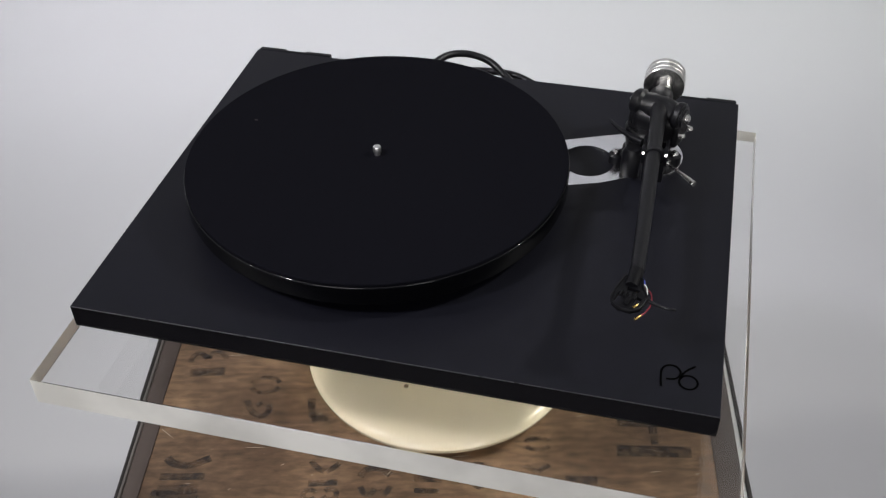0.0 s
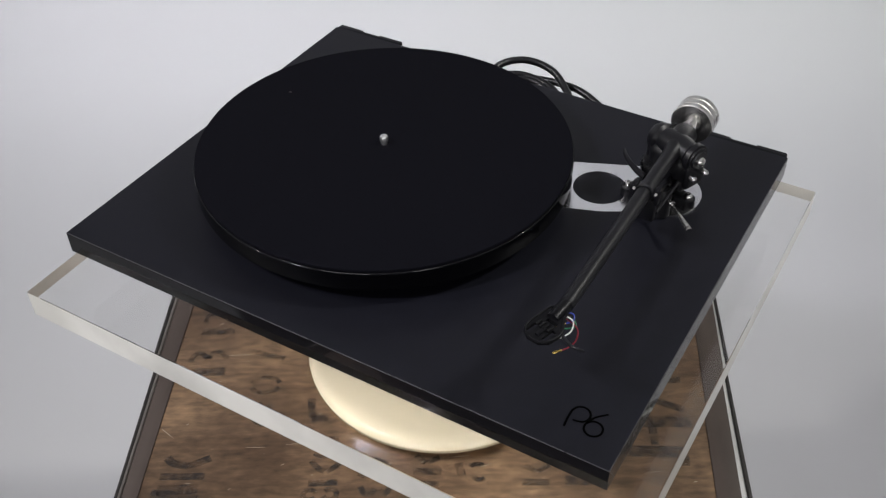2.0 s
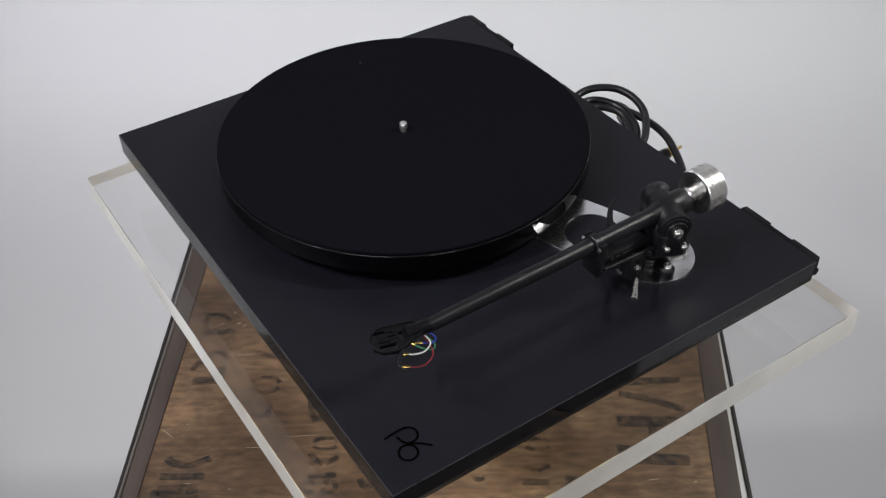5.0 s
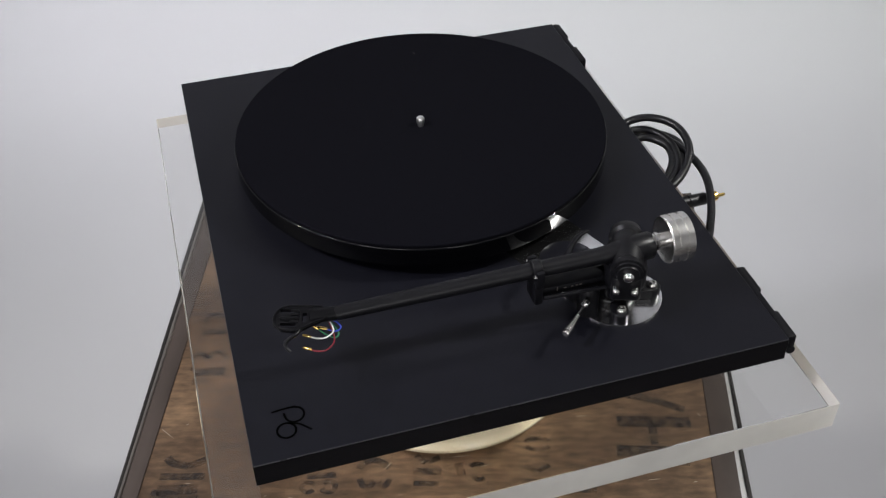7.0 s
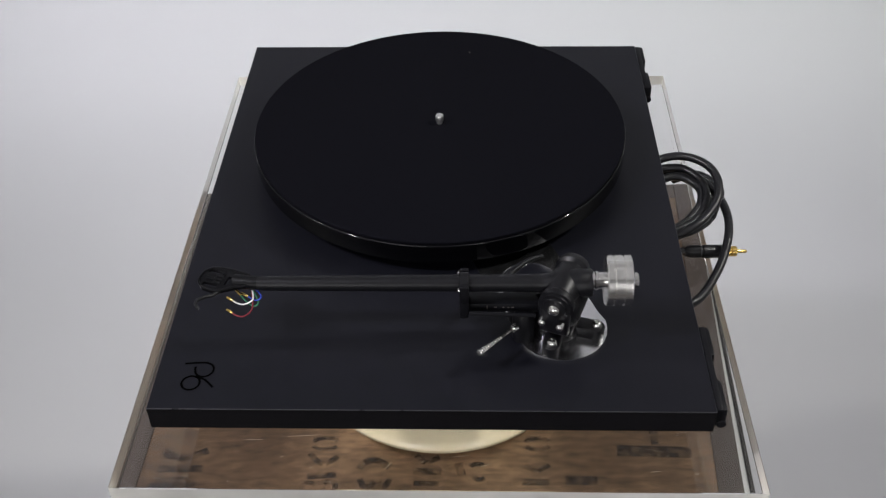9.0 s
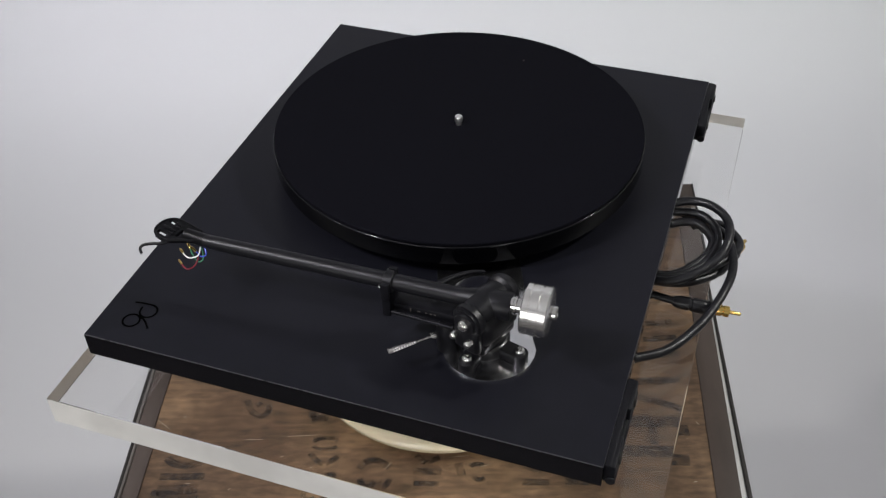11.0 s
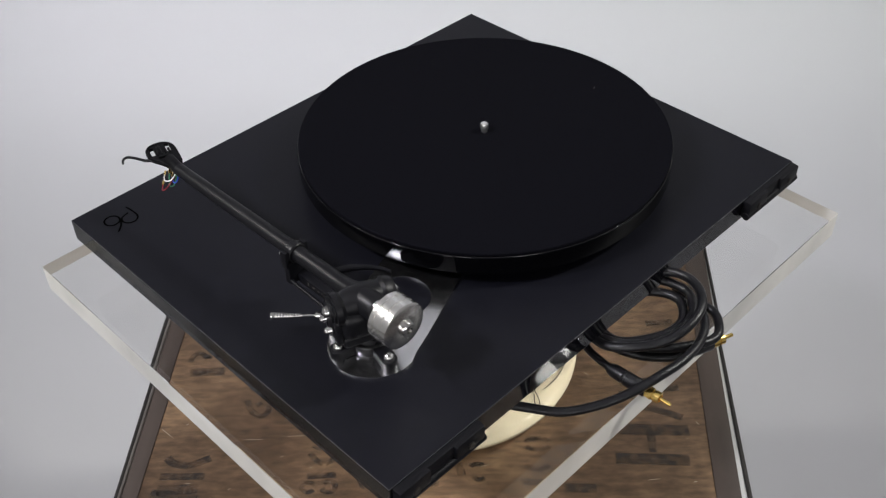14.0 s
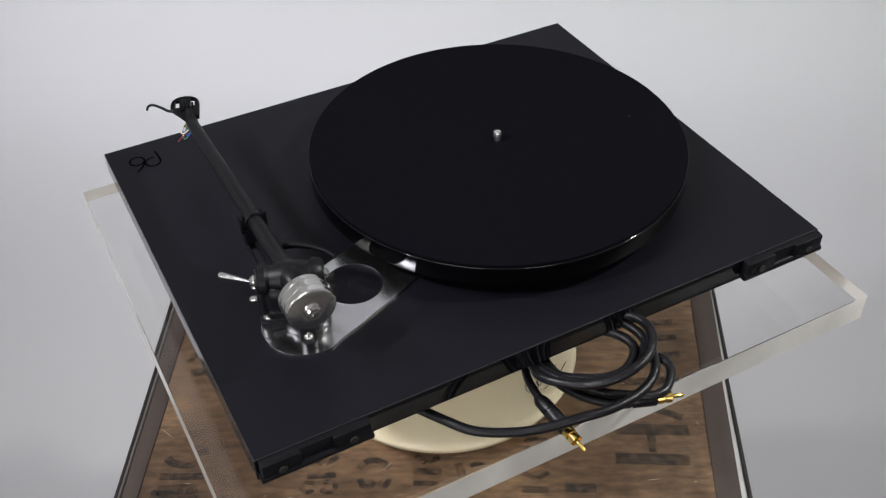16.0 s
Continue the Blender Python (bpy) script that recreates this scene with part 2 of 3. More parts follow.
def add_box(bm, c, s, bevel=0.0, rot=None, seg=2):
    m = Matrix.Translation(c) @ (rot.to_4x4() if rot else Matrix.Identity(4)) @ Matrix.Diagonal((*s, 1))
    r = bmesh.ops.create_cube(bm, size=1, matrix=m)
    if bevel:
        es = list({e for v in r["verts"] for e in v.link_edges})
        bmesh.ops.bevel(bm, geom=es, offset=bevel, segments=seg, affect="EDGES", profile=0.5)
    return bm


def box(c, s, bevel=0.0, rot=None, seg=2):
    return add_box(bmesh.new(), c, s, bevel, rot, seg)


def add_lathe(bm, profile, origin=(0, 0, 0), axis=(0, 0, 1), n=48):
    """Turn a profile of (radius, height) about an axis; ends with radius 0 are closed."""
    q = Vector((0, 0, 1)).rotation_difference(Vector(axis)).to_matrix()
    rings = []
    for r, h in profile:
        if r <= 1e-9:
            rings.append([bm.verts.new(Vector(origin) + q @ Vector((0, 0, h)))])
        else:
            rings.append([bm.verts.new(Vector(origin) + q @ Vector((r * math.cos(2 * math.pi * i / n), r * math.sin(2 * math.pi * i / n), h))) for i in range(n)])
    for a, b in zip(rings, rings[1:]):
        for i in range(n):
            j = (i + 1) % n
            if len(a) == 1 and len(b) > 1:
                bm.faces.new((a[0], b[j], b[i]))
            elif len(b) == 1 and len(a) > 1:
                bm.faces.new((a[i], a[j], b[0]))
            elif len(a) > 1:
                bm.faces.new((a[i], a[j], b[j], b[i]))
    bmesh.ops.recalc_face_normals(bm, faces=bm.faces)
    return bm


def lathe(profile, origin=(0, 0, 0), axis=(0, 0, 1), n=48):
    return add_lathe(bmesh.new(), profile, origin, axis, n)


def rod_profile(r, a, b, c=0.0004):
    return [(0, a), (r - c, a), (r, a + c), (r, b - c), (r - c, b), (0, b)]


def spline(points, steps=8):
    pts = [Vector(p) for p in points]
    out = []
    for i in range(len(pts) - 1):
        p0, p1, p2, p3 = pts[max(i - 1, 0)], pts[i], pts[i + 1], pts[min(i + 2, len(pts) - 1)]
        for k in range(steps):
            t = k / steps
            out.append(0.5 * (2 * p1 + (p2 - p0) * t + (2 * p0 - 5 * p1 + 4 * p2 - p3) * t * t + (3 * p1 - p0 - 3 * p2 + p3) * t ** 3))
    out.append(pts[-1])
    return out


def add_tube(bm, points, radius, n=12, steps=8, flat=1.0):
    """A round rod along a smooth line. radius: one value, or one for each end."""
    line = spline(points, steps)
    r0, r1 = radius if isinstance(radius, tuple) else (radius, radius)
    rings, up = [], Vector((0, 0, 1))
    for i, p in enumerate(line):
        d = (line[min(i + 1, len(line) - 1)] - line[max(i - 1, 0)]).normalized()
        side = d.cross(up)
        side = side.normalized() if side.length > 1e-4 else Vector((1, 0, 0))
        top = side.cross(d)
        r = r0 + (r1 - r0) * i / (len(line) - 1)
        rings.append([bm.verts.new(p + side * r * math.cos(2 * math.pi * k / n) + top * r * flat * math.sin(2 * math.pi * k / n)) for k in range(n)])
    for a, b in zip(rings, rings[1:]):
        for k in range(n):
            bm.faces.new((a[k], a[(k + 1) % n], b[(k + 1) % n], b[k]))
    bm.faces.new(rings[0]), bm.faces.new(rings[-1])
    bmesh.ops.recalc_face_normals(bm, faces=bm.faces)
    return bm


def tube(points, radius, n=12, steps=8, flat=1.0):
    return add_tube(bmesh.new(), points, radius, n, steps, flat)


def add_slab_outline(bm, outline, z0, z1, holes=()):
    """A flat plate with an outline and round holes (x, y, r)."""
    loops = [list(outline)] + [[(x + r * math.cos(2 * math.pi * i / 40), y + r * math.sin(2 * math.pi * i / 40)) for i in range(40)] for x, y, r in holes]
    edges, walls = [], []
    for lp in loops:
        top = [bm.verts.new((x, y, z1)) for x, y in lp]
        bot = [bm.verts.new((x, y, z0)) for x, y in lp]
        for i in range(len(lp)):
            j = (i + 1) % len(lp)
            edges.append(bm.edges.new((top[i], top[j])))
            walls.append((bot[i], bot[j], top[j], top[i]))
    bmesh.ops.triangle_fill(bm, use_beauty=True, use_dissolve=False, edges=edges)
    for w in walls:
        bm.faces.new(w)
    bmesh.ops.recalc_face_normals(bm, faces=bm.faces)
    return bm


def ribbon(points, width, z, steps=8):
    """A flat painted stroke."""
    line = spline([(*p, z) for p in points], steps)
    bm = bmesh.new()
    prev = None
    for i, p in enumerate(line):
        d = (line[min(i + 1, len(line) - 1)] - line[max(i - 1, 0)]).normalized()
        s = Vector((-d.y, d.x, 0)) * width / 2
        pair = (bm.verts.new(p + s), bm.verts.new(p - s))
        if prev:
            bm.faces.new((prev[0], prev[1], pair[1], pair[0]))
        prev = pair
    bmesh.ops.recalc_face_normals(bm, faces=bm.faces)
    for f in bm.faces:
        f.normal_update()
        if f.normal.z < 0:
            f.normal_flip()
    return bm


def arc(cx, cy, r, a0, a1, n=8, ry=None):
    ry = ry or r
    return [(cx + r * math.cos(radians(a0 + (a1 - a0) * i / n)), cy + ry * math.sin(radians(a0 + (a1 - a0) * i / n))) for i in range(n + 1)]


# ---- the room ----
ROOM_H = 3.25


def room():
    # seamless paper: floor, curve and upright
    bm = bmesh.new()
    prof = [(-0.30, 0.004)] + [(1.45 + 0.9 * math.sin(radians(a)), 0.904 - 0.9 * math.cos(radians(a))) for a in range(0, 91, 6)] + [(2.35, 3.15)]
    for (y0, z0), (y1, z1) in zip(prof, prof[1:]):
        bm.faces.new([bm.verts.new(v) for v in ((-1.95, y0, z0), (1.95, y0, z0), (1.95, y1, z1), (-1.95, y1, z1))])
    bmesh.ops.remove_doubles(bm, verts=bm.verts, dist=1e-5)
    tagged(part("backdrop", bm, M_PAPER, None), "pale grey seamless paper backdrop sweeping down to the floor", "backdrop", kind="structure")
    tagged(part("floor", box((0, -0.15, -0.05), (4.4, 5.3, 0.1)), M_FLOOR, None), "plain dark studio floor", "floor", kind="structure")
    for nm, c, s in (("wall_north", (0, 2.55, ROOM_H / 2), (4.4, 0.1, ROOM_H)),
                     ("wall_east", (2.25, -0.15, ROOM_H / 2), (0.1, 5.5, ROOM_H)), ("wall_west", (-2.25, -0.15, ROOM_H / 2), (0.1, 5.5, ROOM_H))):
        tagged(part(nm, box(c, s), M_WALL, None), "plain grey studio wall", "wall", kind="structure")
    # out-of-view wall, cut open where the front fill lamps stand
    bm = bmesh.new()
    z0, z1 = OPENING_Z - OPENING_H / 2, OPENING_Z + OPENING_H / 2
    cuts = [-2.2] + [wx + k * ww / 2 for wx, ww in WALL_OPENINGS for k in (-1, 1)] + [2.2]
    pillars = [(cuts[i], cuts[i + 1]) for i in (0, 2, 4)]
    for c, s in [(((xa + xb) / 2, -2.85, (z0 + z1) / 2), (xb - xa, 0.1, z1 - z0)) for xa, xb in pillars] + [((0, -2.85, z0 / 2), (4.4, 0.1, z0)), ((0, -2.85, (ROOM_H + z1) / 2), (4.4, 0.1, ROOM_H - z1))]:
        add_box(bm, c, s)
    tagged(part("wall_south", bm, M_WALL, None), "plain studio wall with two openings added for the front fill", "wall", kind="structure")
    tagged(part("ceiling", box((0, -0.15, ROOM_H + 0.05), (4.6, 5.5, 0.1)), M_CEIL, None), "plain white ceiling", "ceiling", kind="structure")


# ---- tea chest used as a table ----
CHEST_FRONT, CHEST_BACK = -0.280, 0.250
# edges of the lid, which is out of square: x where y = 0, and lean
EDGE_L, BEAD_L, WOOD_L = (-0.2704, 0.0394), (-0.2655, 0.0433), (-0.2484, 0.0596)
EDGE_R, RIM_R, STRIP_R, WOOD_R = (0.2566, 0.068), (0.2534, 0.0733), (0.2510, 0.088), (0.2305, 0.088)


def on(edge, y):
    return edge[0] + edge[1] * y


def strip(a, b, y0, y1, z0, z1, bevel=0.0):
    """A straight bar between two leaning edges of the lid."""
    bm = bmesh.new()
    foot = [bm.verts.new((on(e, y), y, z0)) for e, y in ((a, y0), (b, y0), (b, y1), (a, y1))]
    top = [bm.verts.new((v.co.x, v.co.y, z1)) for v in foot]
    bm.faces.new(foot[::-1]), bm.faces.new(top)
    for i in range(4):
        j = (i + 1) % 4
        bm.faces.new((foot[i], foot[j], top[j], top[i]))
    if bevel:
        bmesh.ops.bevel(bm, geom=list(bm.edges), offset=bevel, segments=2, affect="EDGES", profile=0.5)
    bmesh.ops.recalc_face_normals(bm, faces=bm.faces)
    return bm


def shifted(edge, dx):
    return edge[0] + dx, edge[1]


def tea_chest():
    c = thing("tea_chest", (0, 0, 0.004), "old brown plywood tea chest with dark metal edging and faded stencils", "chest")
    h = TABLE_Z - 0.004
    yf, yb = CHEST_FRONT, CHEST_BACK
    part("top_panel", strip(shifted(EDGE_L, 0.004), shifted(EDGE_R, -0.004), yf + 0.004, yb - 0.004, h - 0.010, h), M_WOOD, c, "brown plywood top with stencil marks and scratches", smooth=False)
    for a, b, y0, y1 in ((shifted(EDGE_L, 0.012), shifted(EDGE_R, -0.012), yf + 0.006, yf + 0.012), (shifted(EDGE_L, 0.012), shifted(EDGE_R, -0.012), yb - 0.012, yb - 0.006),
                         (shifted(EDGE_L, 0.006), shifted(EDGE_L, 0.012), yf + 0.012, yb - 0.012), (shifted(EDGE_R, -0.012), shifted(EDGE_R, -0.006), yf + 0.012, yb - 0.012)):
        part("side_panel", strip(a, b, y0, y1, 0.008, h - 0.011), M_WOOD, c, smooth=False)
    part("bottom_panel", strip(shifted(EDGE_L, 0.006), shifted(EDGE_R, -0.006), yf + 0.006, yb - 0.006, 0, 0.008), M_WOOD, c, smooth=False)
    # edging at the sides: flat strip, paler bead, dark outer rim
    e = part("edging_strip", strip(shifted(BEAD_L, 0.0015), WOOD_L, yf, yb, h - 0.016, h + 0.0010, 0.0004), M_EDGING, c, "dark rubbed metal edging strip")
    # the left bead's highlight is put into its paler colour
    part("bead", tube([(on(BEAD_L, y), y, h + 0.0010) for y in (yf, (yf + yb) / 2, yb)], 0.0015, 10), M_BEAD, e, "metal bead paled for its highlight")
    part("lip", strip(EDGE_L, shifted(BEAD_L, -0.0012), yf, yb, h - 0.026, h + 0.0018, 0.0008), M_IRON, e, "dark iron outer rim")
    e = part("edging_strip", strip(WOOD_R, STRIP_R, yf, yb, h - 0.016, h + 0.0010, 0.0004), M_EDGING, c, "dark rubbed metal edging strip")
    # pale wedge between the right strip and the rim
    part("bead", strip(STRIP_R, RIM_R, yf + 0.05, yb, h - 0.018, h + 0.0002), M_GAP_METAL, e, "pale metal in the gap beside the strip", smooth=False)
    part("lip", strip(RIM_R, EDGE_R, yf, yb, h - 0.026, h + 0.0018, 0.0008), M_IRON, e, "dark iron outer rim")
    for y0, y1 in ((yf, yf + 0.023), (yb - 0.023, yb)):
        e = part("edging_strip", strip(shifted(WOOD_L, 0.0005), shifted(WOOD_R, -0.0005), y0, y1, h - 0.016, h + 0.0008, 0.0004), M_EDGING, c, "dark rubbed metal edging strip")
        part("lip", strip(EDGE_L, EDGE_R, y0 - 0.003 if y0 == yf else y1, y0 if y0 == yf else y1 + 0.003, h - 0.03, h - 0.002), M_IRON, e, smooth=False)
    for edge, s in ((EDGE_L, 1), (EDGE_R, -1)):
        for y in (yf + 0.005, yb - 0.005):
            part("corner_post", box((on(edge, y) + s * 0.003, y, h / 2 - 0.014), (0.009, 0.009, h - 0.03), 0.0015), M_EDGING, c)
    chest_scratches(c, h)
    # faded stencil letters on the lid, each stroke painted by itself
    zz = h + 0.0006

    def mark(points, width):
        part("stencil_mark", ribbon(points, width, zz, 4), M_STENCIL, c, "faded black stencil paint", smooth=False)

    # letters by the left edging
    mark([(-0.2417, -0.1304), (-0.2081, -0.1299)], 0.0104)
    mark([(-0.2417, -0.1304), (-0.2430, -0.1346), (-0.2375, -0.1390), (-0.2065, -0.1398)], 0.0073)
    mark([(-0.2418, -0.1164), (-0.2044, -0.1170)], 0.0070)
    mark([(-0.2393, -0.0968), (-0.2322, -0.1033), (-0.2193, -0.1064)], 0.0073)
    mark([(-0.2193, -0.1059), (-0.2105, -0.1021), (-0.2022, -0.0982)], 0.0073)
    mark([(-0.2329, -0.0105), (-0.2012, -0.0093)], 0.0099)
    mark([(-0.2339, 0.0024), (-0.2324, 0.0105), (-0.2255, 0.0130), (-0.2192, 0.0063)], 0.0052)
    mark([(-0.2180, 0.0062), (-0.2157, 0.0128), (-0.2074, 0.0142), (-0.2013, 0.0052)], 0.0052)
    mark([(-0.2300, 0.0413), (-0.1989, 0.0410)], 0.0081)
    mark([(-0.2281, 0.0535), (-0.2258, 0.0628), (-0.2146, 0.0637), (-0.2058, 0.0551)], 0.0052)
    # second row
    mark([(-0.1757, -0.0447), (-0.1716, -0.0558), (-0.1620, -0.0625), (-0.1558, -0.0563), (-0.1570, -0.0493)], 0.0057)
    mark([(-0.1672, -0.0510), (-0.1626, -0.0476)], 0.0047)
    mark(arc(-0.1622, -0.0267, 0.0130, 15, 165, 10, 0.0089), 0.0047)
    mark(arc(-0.1622, -0.0267, 0.0130, 195, 345, 10, 0.0089), 0.0047)
    mark([(-0.1761, 0.0133), (-0.1485, 0.0048)], 0.0058)
    # third row
    mark([(-0.1197, -0.0433), (-0.1171, -0.0652)], 0.0068)
    mark([(-0.1178, -0.0666), (-0.1034, -0.0660)], 0.0070)
    mark([(-0.1161, -0.1032), (-0.1100, -0.1110), (-0.1039, -0.1147)], 0.0052)
    mark([(-0.1028, -0.1148), (-0.0972, -0.1114), (-0.0921, -0.1066)], 0.0052)
    mark([(-0.1167, -0.1267), (-0.0927, -0.1260)], 0.0064)
    mark(arc(-0.1150, -0.1379, 0.0053, 20, 330, 10, 0.0047), 0.0042)
    mark(arc(-0.0983, -0.1375, 0.0057, 200, 500, 10, 0.0052), 0.0047)
    mark(arc(-0.1037, -0.0936, 0.0111, 20, 160, 10, 0.0060), 0.0042)
    mark(arc(-0.1037, -0.0936, 0.0111, 200, 330, 10, 0.0060), 0.0036)
    # fourth row
    mark([(-0.0739, -0.1208), (-0.0691, -0.1139), (-0.0590, -0.1124), (-0.0486, -0.1197)], 0.0062)
    mark([(-0.0734, -0.1304), (-0.0703, -0.1373), (-0.0645, -0.1383), (-0.0612, -0.1333)], 0.0052)
    mark([(-0.0575, -0.1342), (-0.0528, -0.1386), (-0.0484, -0.1310)], 0.0052)
    # fifth row
    mark([(-0.0270, -0.1078), (-0.0183, -0.1161)], 0.0052)
    mark([(-0.0172, -0.1157), (-0.0073, -0.1101)], 0.0052)
    mark([(-0.0291, -0.1237), (-0.0061, -0.1252)], 0.0064)
    mark([(-0.0290, -0.1358), (-0.0084, -0.1372)], 0.0052)
    # sixth row
    mark([(0.0078, -0.1168), (0.0111, -0.1291)], 0.0070)
    mark([(0.0178, -0.1206), (0.0215, -0.1180), (0.0294, -0.1191)], 0.0047)
    mark([(0.0196, -0.1302), (0.0245, -0.1338), (0.0296, -0.1322)], 0.0047)
    # seventh row
    mark(arc(0.0753, -0.0988, 0.0103, 20, 160, 10, 0.0060), 0.0042)
    mark(arc(0.0753, -0.0988, 0.0103, 200, 340, 10, 0.0060), 0.0042)
    mark([(0.0630, -0.1207), (0.0723, -0.1271)], 0.0047)
    mark([(0.0734, -0.1267), (0.0834, -0.1204)], 0.0047)
    mark([(0.0597, -0.1369), (0.0818, -0.1379)], 0.0064)
    mark([(0.0948, -0.1360), (0.1211, -0.1376)], 0.0093)
    # large letters by the right edging
    mark([(0.1410, -0.1075), (0.2027, -0.1109)], 0.0116)
    mark([(0.1706, -0.0972), (0.1772, -0.0974)], 0.0093)
    mark([(0.1453, -0.0762), (0.2080, -0.0794)], 0.0116)
    mark([(0.1707, -0.0869), (0.1782, -0.0871)], 0.0081)
    mark([(0.1511, -0.0458), (0.1733, -0.0515), (0.2054, -0.0652)], 0.0073)
    mark([(0.1537, -0.0326), (0.2079, -0.0305)], 0.0081)
    mark([(0.1756, -0.0015), (0.2134, -0.0004)], 0.0070)
    mark([(0.1829, 0.0193), (0.2141, 0.0211)], 0.0070)
    mark([(0.1885, 0.0396), (0.2136, 0.0412)], 0.0064)


def chest_scratches(c, h):
    """Short pale scratches and chips in the varnish."""
    rng = random.Random(7)
    bm = bmesh.new()

    def scratch(x, y, a, ln, wd):
        u, v = Vector((math.cos(a), math.sin(a), 0)), Vector((-math.sin(a), math.cos(a), 0))
        o = Vector((x, y, h + 0.0009))
        bm.faces.new([bm.verts.new(o + p) for p in (-u * ln / 2, v * wd / 2 - u * ln / 6, u * ln / 2, -v * wd / 2 + u * ln / 6)])

    for x, y, a, ln in ((-0.125, -0.085, 0.05, 0.034), (-0.165, -0.088, 0.0, 0.020), (0.010, -0.110, 0.1, 0.018), (0.115, -0.070, 0.1, 0.010), (0.03, -0.120, 0.3, 0.012),
                        (-0.245, -0.07, -0.7, 0.020), (-0.19, 0.01, 0.05, 0.030), (0.17, -0.13, 0.1, 0.012), (-0.05, -0.118, 0.9, 0.010)):
        scratch(x, y, a, ln, 0.0007)
    for _ in range(70):
        scratch(rng.uniform(-0.23, 0.23), rng.uniform(-0.25, 0.2), rng.gauss(0.05, 0.5), rng.uniform(0.0015, 0.006), rng.uniform(0.0005, 0.0012))
    for f in bm.faces:
        f.normal_update()
        if f.normal.z < 0:
            f.normal_flip()
    part("scratches", bm, M_SCRATCH, c, "pale scratches and chips", smooth=False, kind="stuff")


# ---- display stand under the slab ----
def display_stand():
    s = thing("display_stand", (-0.0033, 0.0020, TABLE_Z), "glossy cream enamelled round display stand with dark script lettering", "display stand")
    r = 0.1204
    prof = [(0, 0.004), (r - 0.018, 0.004), (r - 0.006, 0.008), (r - 0.001, 0.0145), (r, 0.019), (r - 0.0015, 0.0225), (r - 0.005, 0.0248),
            (r - 0.012, 0.0262), (r - 0.03, 0.0275), (0.04, 0.0285), (0, 0.0285)]
    dish = part("dish", lathe(prof, n=128), M_CREAM, s, "glossy cream enamelled dish with rounded rim")
    part("foot_ring", lathe([(0, 0), (0.088, 0), (0.09, 0.001), (0.09, 0.0045), (0, 0.0045)], n=64), M_RUBBER, s)
    hub_top = SLAB_Z - 0.0246 - TABLE_Z
    part("hub", lathe([(0, 0.028), (0.045, 0.028), (0.045, 0.034), (0.03, 0.042), (0.026, hub_top - 0.012), (0.05, hub_top - 0.006), (0.052, hub_top - 0.0005), (0, hub_top - 0.0005)], n=64), M_CREAM, s)
    # maker's script, drawn as a plain looping stroke
    o, d = Vector((0.0800, -0.0690)), Vector((0.64, 0.77))
    nrm = Vector((-d.y, d.x))
    wave = [(-0.003, 0.002), (-0.009, -0.003), (-0.014, -0.009), (-0.010, -0.011), (-0.003, -0.002), (0.003, 0.009), (0.005, 0.015), (0.001, 0.016), (-0.004, 0.011), (-0.003, 0.005), (0.003, 0.005),
            (0.006, 0.010), (0.006, 0.004), (0.012, 0.010), (0.009, 0.008), (0.009, 0.004), (0.014, 0.006), (0.016, 0.010), (0.016, 0.004), (0.020, 0.006), (0.021, 0.010), (0.025, 0.009),
            (0.024, 0.004), (0.030, 0.007), (0.032, 0.010), (0.034, 0.004), (0.040, 0.008)]
    pts = [tuple(o + d * a * 0.9 + nrm * b * 0.8) for a, b in wave]
    part("script_mark", ribbon(pts, 0.0008, 0.0289, 6), M_INK, dish, "thin dark script lettering", smooth=False)
    part("script_mark", ribbon([tuple(o + d * a + nrm * b) for a, b in ((0.006, -0.002), (0.024, -0.003), (0.044, 0.001))], 0.0009, 0.0289, 6), M_INK, dish, smooth=False)


# ---- clear slab ----
def acrylic_slab():
    bm = box((-0.0047, 0.0005, -0.0123), (0.5030, 0.4288, 0.0246), 0.0004, seg=1)
    bm.normal_update()
    for f in bm.faces:
        f.material_index = 0 if abs(f.normal.z) > 0.3 else 1
    ob = part("acrylic_plate", bm, [M_CLEAR, M_LIT_EDGE], None, smooth=False)
    ob.location = (0, 0, SLAB_Z)
    ob.visible_shadow = False
    return tagged(ob, "thick clear acrylic plate with polished edges whitened for piped light, on the stand", "plate")


# ---- record player ----
UP = (AXIS_OFF[0], AXIS_OFF[1], 0.0519)    # plinth centre at its top, seen from the player's base


